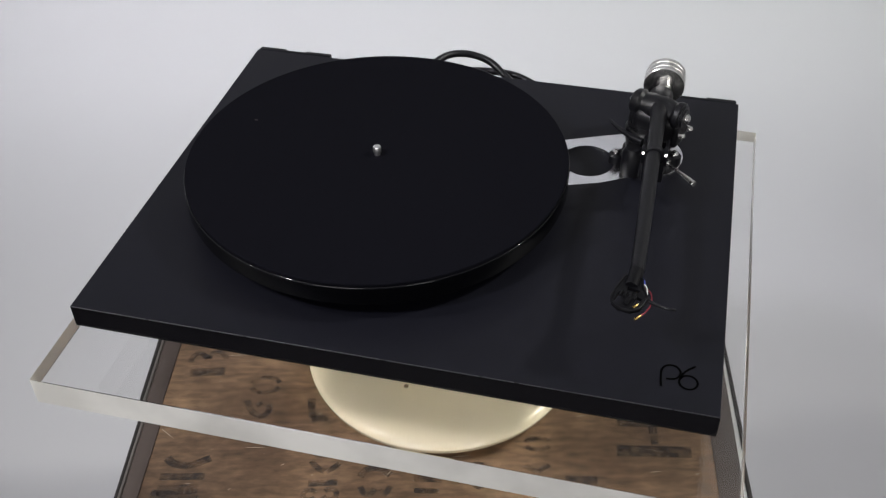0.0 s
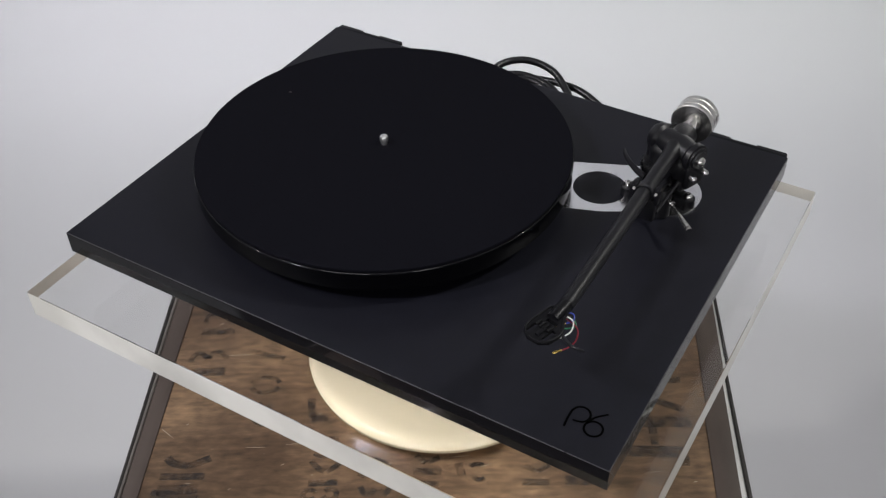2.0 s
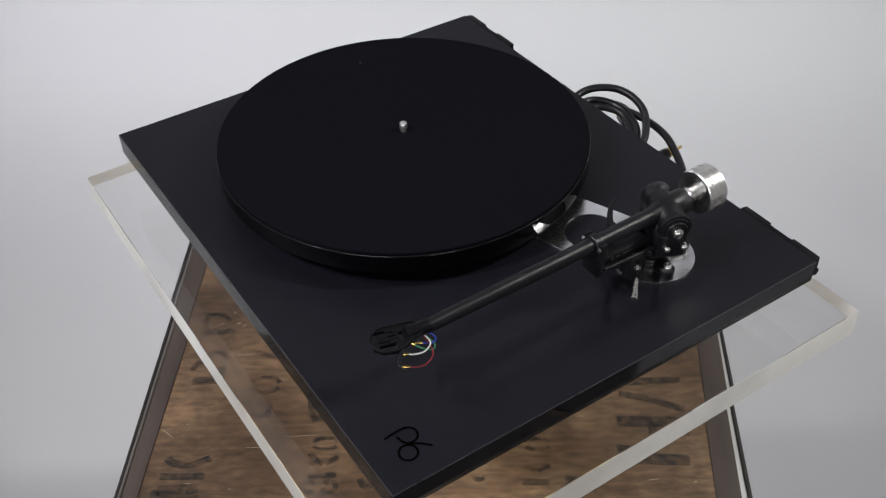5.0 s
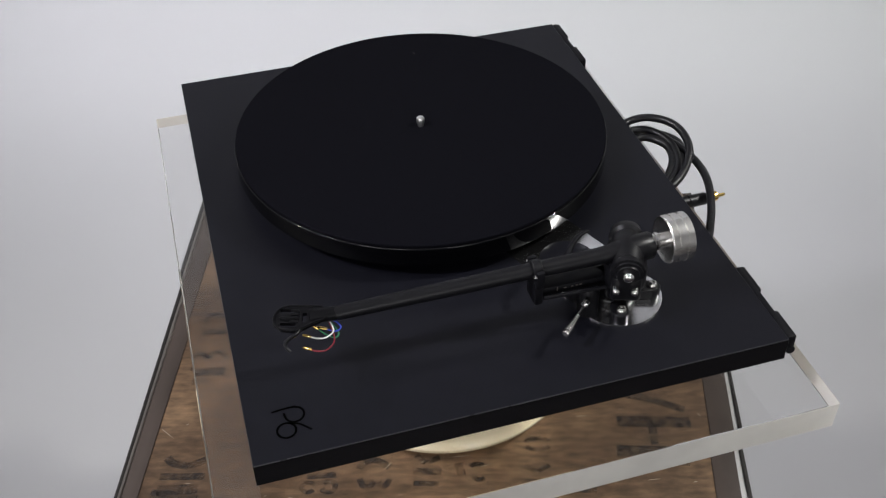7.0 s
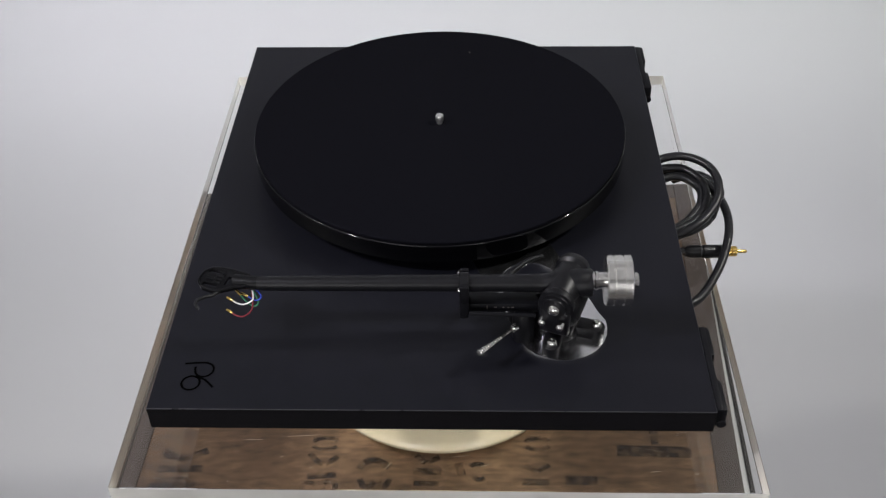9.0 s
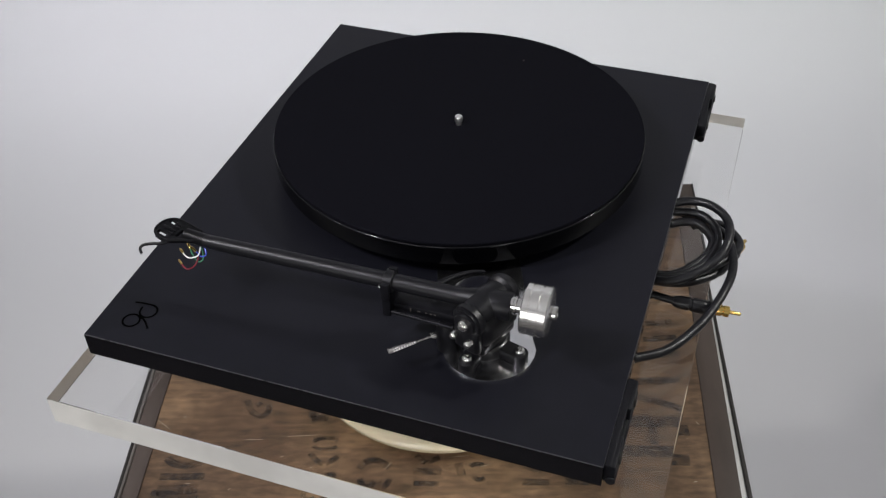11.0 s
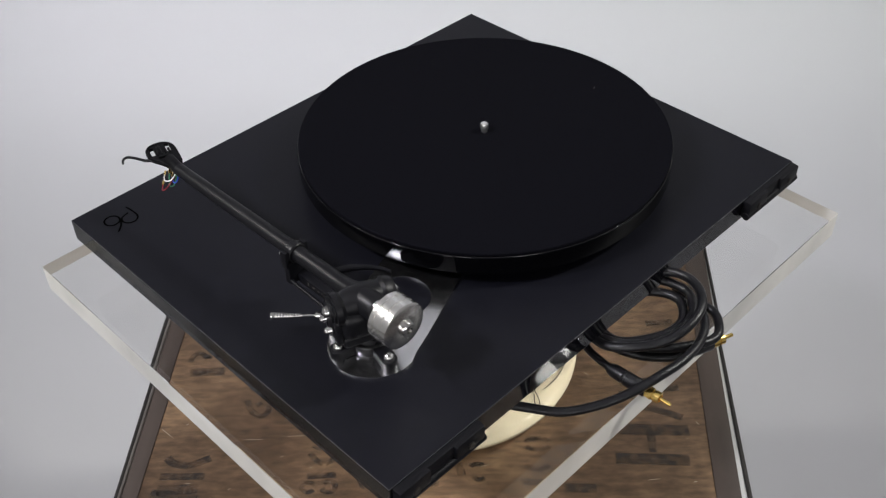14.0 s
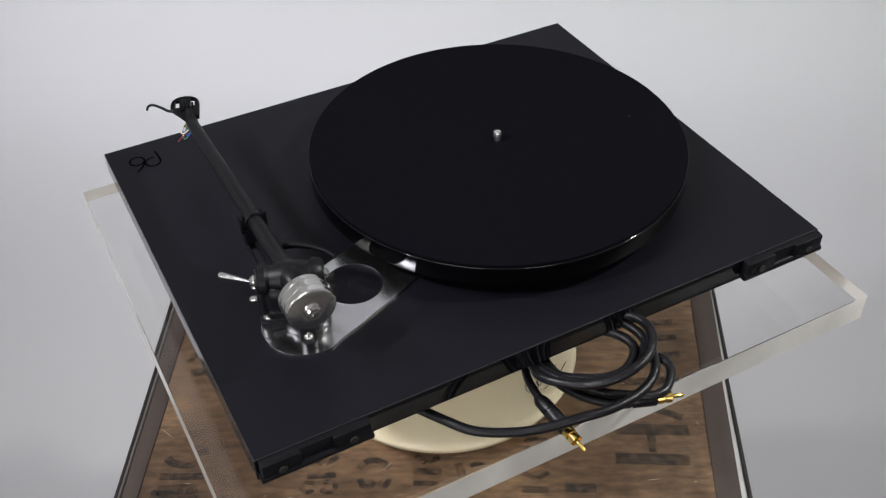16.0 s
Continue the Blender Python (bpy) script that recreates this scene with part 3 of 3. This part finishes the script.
def record_player():
    p = thing("record_player", (0, 0, SLAB_Z), "matte black record player with black felt mat and silver counterweight", "record player")

    def P(name, bm, mat, label="", parent=None, smooth=True):
        return part(name, bm, mat, parent or p, label, loc=(0, 0, 0) if parent else UP, smooth=smooth)

    # plinth: laminate top over a dark edge
    W, D, T = 0.4491, 0.3612, 0.0189
    bm = box((0, 0, -T / 2 - 0.0003), (W, D, T - 0.0006), 0.0004)
    plinth = P("plinth", bm, M_EDGE, "black plinth with gloss edges", smooth=False)
    bm = box((0, 0, -0.0006), (W - 0.0002, D - 0.0002, 0.0012), 0.0003, seg=1)
    bm.normal_update()
    for f in bm.faces:
        f.material_index = 0 if abs(f.normal.z) > 0.9 else 1
    P("top_skin", bm, [M_LAMINATE, M_EDGE_SHEEN], "matte black laminate top", plinth, smooth=False)
    # feet
    for x, y in ((-0.175, -0.125), (0.175, -0.125), (0.0, 0.12)):
        P("foot", lathe([(0, -0.0517), (0.017, -0.0517), (0.021, -0.048), (0.0215, -0.040), (0.0185, -0.0375), (0.0215, -0.035), (0.0185, -0.032), (0.0215, -0.0295), (0.018, -0.0265), (0.016, -0.0180), (0, -0.0180)], (x, y, 0), n=40), M_RUBBER, "ribbed black rubber foot")
    P("motor_cover", box((-0.12, 0.05, -0.026), (0.12, 0.12, 0.016), 0.004), M_PLASTIC)

    # silver brace between the platter and the arm
    brace_line = [(0.020, 0.062), (0.060, 0.0820), (0.119, 0.1068), (0.137, 0.1135)] + arc(0.151, 0.087, 0.0315, 100, -95, 16) + [(0.121, 0.0405), (0.075, 0.0240), (0.040, 0.010)]
    brace = P("brace", add_slab_outline(bmesh.new(), brace_line, 0.0001, 0.0016, [(0.1075, 0.0675, 0.0212)]), M_BRACE, "satin silver brace plate with a round hole", smooth=False)

    # platter
    c = (-0.0500, 0.0, 0)
    P("sub_platter", lathe([(0, 0.0005), (0.062, 0.0005), (0.064, 0.002), (0.064, 0.0115), (0, 0.0115)], c, n=64), M_PLASTIC)
    platter = P("platter", lathe([(0, 0.0110), (0.118, 0.0110), (0.120, 0.0112), (0.147, 0.0118), (0.1490, 0.0128), (0.1495, 0.0145), (0.1494, 0.0270), (0.1480, 0.0276), (0, 0.0276)], c, n=192), M_GLASS_BLACK, "polished black glass platter")
    P("rim", lathe([(0.1480, 0.0270), (0.1495, 0.0270)] + [(0.1487 + 0.0008 * math.cos(radians(q)), 0.0276 + 0.0008 * math.sin(radians(q))) for q in range(0, 91, 10)] + [(0.1474, 0.0284)], c, n=192), M_RIM, "polished glass rim", platter)
    P("mat", lathe([(0, 0.0284), (0.1482, 0.0284), (0.1486, 0.0288), (0.1486, 0.0304), (0.1480, 0.0310), (0.0040, 0.0310), (0, 0.0310)], c, n=160), M_FELT, "black felt mat", platter)
    P("spindle", lathe([(0, 0.028), (0.0024, 0.028), (0.0024, 0.0336), (0.0032, 0.0342), (0.0033, 0.0376), (0.0028, 0.0386), (0.0014, 0.0389), (0, 0.0389)], c, n=32), M_SPINDLE, "polished steel spindle", platter)

    P("lint", tube([(-0.1612, 0.0236, 0.0313), (-0.1600, 0.0243, 0.0315), (-0.1590, 0.0241, 0.0313)], 0.0002, 6, 4), M_BEAD, "speck of pale lint", platter)

    # mark printed at the corner of the plinth
    lz = 0.0004
    for pts in ([(0.1852, -0.1640), (0.1843, -0.1560), (0.1842, -0.1480)] + arc(0.1910, -0.1490, 0.0066, 170, -85, 9),
                [(0.1916, -0.1556), (0.1880, -0.1560)],
                arc(0.2035, -0.1565, 0.0064, 140, 500, 16),
                [(0.1977, -0.1540), (0.2005, -0.1470), (0.2075, -0.1400)]):
        P("printed_mark", ribbon([(0.1970 + (x - 0.1970) * 0.92, -0.1522 + (y + 0.1522) * 0.92) for x, y in pts], 0.0015, lz, 6), M_LOGO, "gloss black printed mark", plinth, smooth=False)

    # lid hinges at the back
    for x0, x1 in ((-0.2235, -0.1525), (0.1490, 0.2225)):
        h = P("hinge", box(((x0 + x1) / 2, 0.1829, -0.0080), (x1 - x0, 0.0045, 0.0155), 0.0008), M_PLASTIC, "black plastic lid hinge")
        for xm, wd in ((x0 + 0.013, 0.026), (x1 - 0.013, 0.026)):
            P("knuckle", box((xm, 0.1846, -0.0072), (wd, 0.0064, 0.0135), 0.0014), M_PLASTIC, "", h)
            P("screw", lathe(rod_profile(0.0028, 0, 0.0016), (xm, 0.1876, -0.0085), (0, 1, 0), 20), M_IRON, "", h)
        P("hinge_pin", lathe(rod_profile(0.0032, 0, x1 - x0 + 0.002), (x0 - 0.001, 0.1852, -0.0135), (1, 0, 0), 20), M_PLASTIC, "", h)

    # tone arm
    base = P("arm_base", lathe([(0, 0.0016), (0.0168, 0.0016), (0.0170, 0.0022), (0.0170, 0.0090), (0.0162, 0.0102), (0.0148, 0.0108), (0.0150, 0.0150), (0.0156, 0.0190), (0.0164, 0.0230), (0.0168, 0.030), (0.0150, 0.033), (0, 0.033)], (0.1500, 0.0835, 0), n=64), M_GLOSS, "black cast tone arm base")
    for bx, by in ((0.1752, 0.0790), (0.1582, 0.1100), (0.1290, 0.0710)):
        dx, dy = bx - 0.1515, by - 0.0845
        L = math.hypot(dx, dy)
        rot = Matrix.Rotation(math.atan2(dy, dx), 3, "Z")
        bm = box((0.1515 + dx / 2, 0.0845 + dy / 2, 0.0058), (L, 0.0112, 0.0084), 0.0012, rot)
        add_lathe(bm, [(0, 0.0016), (0.0056, 0.0016), (0.0056, 0.0092), (0.0048, 0.0101), (0, 0.0101)], (bx, by, 0), n=28)
        P("lobe", bm, M_CAST, "", base)
        P("bolt", lathe([(0, 0.0100), (0.0036, 0.0100), (0.0036, 0.0110), (0.0033, 0.0121), (0.0026, 0.0130), (0.0015, 0.0136), (0.0012, 0.0136), (0.0011, 0.0126), (0, 0.0126)], (bx, by, 0), n=24), M_CHROME, "polished steel bolt", base)

    right, left = Vector((0.1800, 0.0783, 0.0455)), Vector((0.1362, 0.0952, 0.0470))
    ax = (right - left).normalized()
    mid = (right + left) / 2
    span = (right - left).length
    rotx = Vector((1, 0, 0)).rotation_difference(ax).to_matrix()
    yoke = P("yoke", bmesh.new(), M_CAST, "black cast bearing yoke")
    bm = bmesh.new()
    for s in (-1, 1):
        add_box(bm, mid + ax * s * (span / 2 - 0.005) + Vector((0, 0, -0.014)), (0.0065, 0.020, 0.022), 0.003, rotx, 3)
    add_box(bm, mid + Vector((0, 0, -0.0240)), (span - 0.012, 0.022, 0.010), 0.003, rotx, 3)
    add_box(bm, mid + Vector((0, 0, -0.0110)), (span - 0.009, 0.0280, 0.026), 0.0095, rotx, 5)
    bm.to_mesh(yoke.data)
    bm.free()
    yoke.data.shade_smooth(), yoke.data.set_sharp_from_angle(angle=radians(35))
    P("bearing_housing", lathe([(0, -span / 2 + 0.001), (0.0085, -span / 2 + 0.001), (0.0105, -span / 2 + 0.003), (0.0115, -span / 2 + 0.008), (0.0096, -span / 2 + 0.0105), (0.0112, -0.006), (0.0118, -0.002), (0.0118, 0.002), (0.0112, 0.006),
                               (0.0096, span / 2 - 0.0105), (0.0115, span / 2 - 0.008), (0.0115, span / 2 - 0.004), (0.0098, span / 2 - 0.0036), (0.0098, span / 2 - 0.0022), (0.0078, span / 2 - 0.0020), (0.0074, span / 2 - 0.0006), (0, span / 2 - 0.0006)],
                              mid, ax, 48), M_CAST, "black round bearing housing", yoke)
    P("bearing_screw", lathe([(0, -0.001), (0.0040, -0.001), (0.0040, 0.0004), (0.0037, 0.0016), (0.0028, 0.0026), (0.0015, 0.0032), (0, 0.0034)], right, ax, 24), M_CHROME, "polished steel bearing screw", yoke)
    P("bearing_screw", lathe([(0, -0.001), (0.0030, -0.001), (0.0030, 0.0008), (0.0020, 0.0018), (0, 0.0020)], left, -ax, 24), M_CHROME, "", yoke)
    for v in ((0.1790, 0.0712, 0.0335), (0.1842, 0.0822, 0.0340)):
        P("yoke_screw", lathe([(0, -0.003), (0.0025, -0.003), (0.0025, 0.0004), (0.0022, 0.0013), (0.0014, 0.0020), (0, 0.0023)], v, ax, 20), M_CHROME, "polished steel screw", yoke)

    az, axx = 0.0490, 0.1592
    arm = P("arm_tube", lathe([(0, -0.0945), (0.0088, -0.0945), (0.0094, -0.0935), (0.0094, -0.080), (0.0082, -0.072), (0.0064, -0.064), (0.0058, -0.056), (0.0056, -0.020), (0.0053, 0.05), (0.0048, 0.115), (0.0046, 0.122), (0, 0.122)],
                              (axx, 0.0095, az), (0.012, -1, 0.004), 40), M_CAST, "matte black tapered arm tube")
    P("collar", lathe([(0, -0.0032), (0.0068, -0.0032), (0.0074, -0.0026), (0.0074, 0.0026), (0.0068, 0.0032), (0, 0.0032)], (axx + 0.0002, 0.0215, az), (0.012, -1, 0.004), 36), M_CAST, "", arm)
    # head shell, flat and pierced, with a finger lift
    hz = 0.0497
    shell = [(0.1530, -0.1185), (0.1490, -0.1300), (0.1465, -0.1395), (0.1475, -0.1455), (0.1520, -0.1500), (0.1600, -0.1515), (0.1660, -0.1480), (0.1695, -0.1400), (0.1690, -0.1345), (0.1660, -0.1260), (0.1640, -0.1185)]
    bm = bmesh.new()

    def slot(cx, cy, ang, ln, wd):
        u, v = Vector((math.cos(ang), math.sin(ang))), Vector((-math.sin(ang), math.cos(ang)))
        return [tuple(Vector((cx, cy)) + u * a + v * b) for a, b in ((-ln, -wd), (ln, -wd), (ln, wd), (-ln, wd))]

    loops = [shell, slot(0.1512, -0.1408, radians(72), 0.0050, 0.0016), slot(0.1632, -0.1430, radians(72), 0.0050, 0.0016), slot(0.1600, -0.1318, radians(-15), 0.0040, 0.0013)]
    edges, walls = [], []
    for lp in loops:
        top = [bm.verts.new((x, y, hz + 0.0012)) for x, y in lp]
        bot = [bm.verts.new((x, y, hz - 0.0012)) for x, y in lp]
        for i in range(len(lp)):
            j = (i + 1) % len(lp)
            edges.append(bm.edges.new((top[i], top[j])))
            edges.append(bm.edges.new((bot[i], bot[j])))
            walls.append((bot[i], bot[j], top[j], top[i]))
    bmesh.ops.triangle_fill(bm, use_beauty=True, use_dissolve=False, edges=[e for e in edges if e.verts[0].co.z > hz])
    bmesh.ops.triangle_fill(bm, use_beauty=True, use_dissolve=False, edges=[e for e in edges if e.verts[0].co.z < hz and e.is_valid])
    for wl in walls:
        bm.faces.new(wl)
    bmesh.ops.recalc_face_normals(bm, faces=bm.faces)
    add_tube(bm, [(0.1607, -0.104, 0.0494), (0.1602, -0.114, 0.0494), (0.1594, -0.121, 0.0494), (0.1585, -0.128, 0.0492)], 0.0047, 16, 6)
    rim = [(x + (0.1580 - x) * 0.05, y + (-0.1350 - y) * 0.04, hz + 0.0013) for x, y in shell]
    add_tube(bm, rim + rim[:1], 0.0008, 8, 3)
    for k in range(4):
        add_lathe(bm, rod_profile(0.0009, 0, 0.0052, 0.0002), (0.1535 + k * 0.0030, -0.1338 - k * 0.0008, hz + 0.0014), (-0.28, -1, 0.1), 10)
    add_box(bm, (0.1578, -0.1425, hz + 0.0016), (0.0028, 0.0085, 0.0014), 0.0005, Matrix.Rotation(radians(-18), 3, "Z"), 2)
    shell_ob = P("head_shell", bm, M_SHELL, "black pierced head shell, empty", arm)
    P("finger_lift", tube([(0.1670, -0.1350, hz), (0.1720, -0.1395, hz), (0.1760, -0.1435, hz + 0.0020), (0.1810, -0.1470, hz + 0.0040), (0.1850, -0.1472, hz + 0.0040), (0.1872, -0.1452, hz + 0.0020)], (0.0013, 0.0009), 10, 6), M_CAST, "thin black finger lift", arm)
    # loose signal wires
    for nm, mt, pts in (("signal_wire", M_WHITE_WIRE, [(0.1600, -0.1170, 0.0450), (0.1670, -0.1155, 0.0415), (0.1690, -0.1210, 0.0388), (0.1668, -0.1265, 0.0375), (0.1640, -0.1300, 0.0371)]),
                        ("signal_wire", M_RED_WIRE, [(0.1600, -0.1170, 0.0440), (0.1705, -0.1160, 0.0370), (0.1725, -0.1215, 0.0315), (0.1695, -0.1275, 0.0288), (0.1668, -0.1310, 0.0286)]),
                        ("signal_wire", M_BLUE_WIRE, [(0.1600, -0.1170, 0.0455), (0.1625, -0.1125, 0.0440), (0.1655, -0.1105, 0.0415), (0.1665, -0.1140, 0.0400), (0.1635, -0.1195, 0.0405)]),
                        ("signal_wire", M_GREEN_WIRE, [(0.1600, -0.1170, 0.0445), (0.1665, -0.1125, 0.0390), (0.1690, -0.1150, 0.0370), (0.1660, -0.1205, 0.0385), (0.1625, -0.1245, 0.0410)])):
        wname = {M_WHITE_WIRE: "white", M_RED_WIRE: "red", M_BLUE_WIRE: "blue", M_GREEN_WIRE: "green"}[mt]
        P(nm, tube(pts, 0.0005, 8, 8), mt, "thin " + wname + " signal wire", arm)
        e, d = Vector(pts[-1]), (Vector(pts[-1]) - Vector(pts[-2])).normalized()
        P("clip", lathe([(0, -0.0005), (0.0007, -0.0005), (0.0009, 0.001), (0.0009, 0.0050), (0.0006, 0.0056), (0, 0.0056)], e, d, 12), M_GOLD, "tiny gold clip", arm)
    # counterweight
    a0 = Vector((axx, 0.1032, az + 0.0030))
    cw = P("counterweight", lathe([(0, 0.0085), (0.0060, 0.0085), (0.0158, 0.0088), (0.0165, 0.0096), (0.0165, 0.0128), (0.0158, 0.0131), (0.0158, 0.0138), (0.0165, 0.0141), (0.0165, 0.0190), (0.0158, 0.0193), (0.0158, 0.0201), (0.0165, 0.0204), (0.0165, 0.0246), (0.0160, 0.0250), (0.0150, 0.0254), (0.0110, 0.0260), (0.0066, 0.0270), (0.0060, 0.0268), (0, 0.0268)], a0, (0, 1, 0), 64), M_STEEL, "turned stainless steel counterweight")
    P("shaft", lathe([(0, -0.002), (0.0056, -0.002), (0.0056, 0.002), (0.0062, 0.0024), (0.0062, 0.0040), (0.0054, 0.0044), (0.0054, 0.0090), (0, 0.0090)], a0, (0, 1, 0), 32), M_CHROME, "", cw)
    P("end_stub", lathe([(0, 0.0255), (0.0052, 0.0250), (0.0052, 0.0292), (0.0044, 0.0300), (0.0022, 0.0300), (0.0018, 0.0275), (0, 0.0275)], a0, (0, 1, 0), 28), M_CHROME, "", cw)
    # rest, lift and lever
    rest = P("arm_rest", box((0.1560, 0.0480, 0.0290), (0.0125, 0.056, 0.0080), 0.002), M_PLASTIC, "black arm rest and lift")
    bm = box((0.1600, 0.0215, 0.0345), (0.0165, 0.0062, 0.019), 0.0015)
    for sx in (-1, 1):
        add_box(bm, (0.1600 + sx * 0.0082, 0.0215, 0.0475), (0.0032, 0.0060, 0.014), 0.0010)
    P("arm_clip", bm, M_PLASTIC, "", rest)
    for sx in (-1, 1):
        P("pin", lathe(rod_profile(0.0014, -0.001, 0.0012), (0.1600 + sx * 0.0082, 0.0182, 0.0510), (0, -1, 0.5), 16), M_CHROME, "tiny polished pin", rest)
    for y, ly, lz in ((0.0365, 0.0006, 0.0030), (0.0420, 0.0020, 0.0006), (0.0472, 0.0014, 0.0006), (0.0505, 0.0012, 0.0006), (0.0532, 0.0016, 0.0006)):
        P("scale_mark", box((0.1624, y, 0.0304), (0.0004, ly, lz)), M_BEAD, "pale bias scale mark", rest, smooth=False)
    P("lift_post", lathe([(0, 0.0016), (0.0085, 0.0016), (0.009, 0.004), (0.0085, 0.021), (0.006, 0.0255), (0, 0.0255)], (0.1430, 0.0600, 0), n=32), M_CAST, "", rest)
    P("lift_arc", tube([(0.1490, 0.0480, 0.0400), (0.1410, 0.0520, 0.0405), (0.1320, 0.0595, 0.0405), (0.1255, 0.0670, 0.0400), (0.1215, 0.0745, 0.0390)], (0.0028, 0.0012), 12, 8), M_PLASTIC, "curved black lift arc", rest)
    P("side_rod", tube([(0.1675, 0.0250, 0.0300), (0.1682, 0.0450, 0.0298), (0.1690, 0.0680, 0.0296)], 0.0014, 10), M_PLASTIC, "", rest)
    P("post", lathe([(0, 0.0016), (0.0075, 0.0016), (0.0075, 0.0200), (0.005, 0.0255), (0, 0.0255)], (0.1600, 0.0610, 0), n=28), M_CAST, "", rest)
    b0, b1 = Vector((0.1700, 0.0545, 0.0190)), Vector((0.1925, 0.0312, 0.0185))
    d = (b1 - b0).normalized()
    ln = (b1 - b0).length
    prof = [(0, 0), (0.0010, 0.0), (0.0010, ln - 0.0215), (0.0013, ln - 0.0205)]
    for k in range(9):
        r = 0.0014 + k * 0.00012
        prof += [(r + 0.0001, ln - 0.0200 + k * 0.0019), (r + 0.0001, ln - 0.0189 + k * 0.0019), (r - 0.0001, ln - 0.0186 + k * 0.0019)]
    prof += [(0.0025, ln - 0.0026), (0.0025, ln - 0.0006), (0.0020, ln), (0, ln)]
    P("cue_lever", lathe(prof, b0, d, 20), M_CHROME, "silver cueing lever with ribbed grip", rest)
    P("lever_boss", lathe(rod_profile(0.0026, -0.002, 0.002), b0, d, 18), M_CHROME, "", rest)

    # signal cable: coiled behind the plinth, two plugs
    cable = P("signal_cable", tube([(0.0, 0.165, -0.012), (-0.030, 0.168, -0.010), (-0.050, 0.178, -0.009), (-0.056, 0.192, -0.007), (-0.052, 0.207, -0.005), (-0.040, 0.220, -0.005), (-0.024, 0.225, -0.007), (-0.007, 0.223, -0.011),
                                    (0.006, 0.215, -0.016), (0.018, 0.203, -0.019), (0.025, 0.188, -0.023), (0.022, 0.172, -0.027)], 0.0034, 14, 8), M_CABLE, "black rubber signal cable, loosely coiled")
    runs = ([(0.0, 0.160, -0.022), (-0.022, 0.168, -0.020), (-0.037, 0.178, -0.020), (-0.044, 0.192, -0.019), (-0.042, 0.203, -0.019), (-0.029, 0.213, -0.020), (-0.014, 0.212, -0.022), (0.001, 0.203, -0.024), (0.012, 0.190, -0.027), (0.014, 0.172, -0.030)],
            [(-0.025, 0.160, -0.018), (-0.046, 0.173, -0.017), (-0.053, 0.190, -0.0165), (-0.051, 0.204, -0.0165), (-0.038, 0.215, -0.018), (-0.020, 0.217, -0.020), (0.000, 0.210, -0.022), (0.014, 0.196, -0.024), (0.020, 0.178, -0.026)],
            [(-0.052, 0.196, -0.028), (-0.062, 0.212, -0.030), (-0.060, 0.223, -0.031), (-0.048, 0.233, -0.032), (-0.036, 0.233, -0.032), (-0.024, 0.227, -0.031), (-0.009, 0.216, -0.031), (0.003, 0.200, -0.031), (0.010, 0.185, -0.031), (0.010, 0.168, -0.031)],
            [(0.110, 0.160, -0.034), (0.096, 0.180, -0.036), (0.082, 0.198, -0.037), (0.060, 0.2125, -0.036), (0.040, 0.2225, -0.032), (0.018, 0.2295, -0.0275), (-0.006, 0.2325, -0.0275), (-0.030, 0.2295, -0.028), (-0.048, 0.220, -0.027), (-0.058, 0.203, -0.026), (-0.060, 0.186, -0.026)])
    for pts in runs:
        P("loop", tube(pts, 0.0034, 14, 8), M_CABLE, "", cable)
    P("loop", tube([(0.012, 0.160, -0.036), (0.011, 0.185, -0.037), (0.004, 0.203, -0.038), (-0.008, 0.2175, -0.0385), (-0.0150, 0.2218, -0.0385)], 0.0034, 14, 8), M_CABLE, "", cable)
    P("loop", tube([(0.020, 0.160, -0.036), (0.0265, 0.176, -0.037), (0.0288, 0.1955, -0.0375)], 0.0029, 14, 8), M_CABLE, "", cable)

    def plug(a, b):
        a, b = Vector(a), Vector(b)
        d = (b - a).normalized()
        P("boot", lathe([(0, 0), (0.0036, 0), (0.0050, 0.004), (0.0052, 0.012), (0.0047, 0.0125), (0.0047, 0.0138), (0.0054, 0.0143), (0.0054, 0.030), (0.0048, 0.031), (0, 0.031)], a, d, 28), M_CABLE, "black plug boot", cable)
        P("plug", lathe([(0, 0.0305), (0.0042, 0.0305), (0.0044, 0.032), (0.0044, 0.0360), (0.0036, 0.0362), (0.0036, 0.0372), (0.0042, 0.0375), (0.0042, 0.0415), (0.0030, 0.0420), (0.0030, 0.0405), (0, 0.0405)], a, d, 24), M_GOLD, "gold-plated signal plug", cable)
        P("pin", lathe([(0, 0.040), (0.0015, 0.040), (0.0015, 0.0495), (0.0008, 0.0505), (0, 0.0505)], a, d, 16), M_GOLD, "", cable)

    plug((0.0290, 0.1945, -0.0375), (0.0245, 0.2439, -0.0410))
    plug((-0.0130, 0.2210, -0.0385), (-0.0470, 0.2333, -0.0392))
    return p


room()
tea_chest()
display_stand()
slab = acrylic_slab()
player = record_player()

# ---- the turn ----
TURN = [(0.0, -14.55), (0.5, -18.68), (1.0, -22.85), (1.5, -27.05), (2.0, -31.28), (2.5, -35.54), (3.0, -39.82), (3.5, -44.12), (4.0, -48.44),
        (6.5, -70.20), (7.0, -74.58), (7.5, -78.95), (8.0, -83.33), (8.5, -87.71), (9.0, -92.08), (11.5, -113.89), (12.0, -118.23), (12.5, -122.57),
        (13.0, -126.90), (13.5, -131.23), (14.0, -135.55), (14.5, -139.87), (15.0, -144.18), (15.5, -148.49), (16.0, -152.80)]


def motions():
    rows = [(t, pose(0, 0, SLAB_Z, 0, 0, a)) for t, a in TURN]
    walk(player, rows)
    walk(slab, rows)


motions()
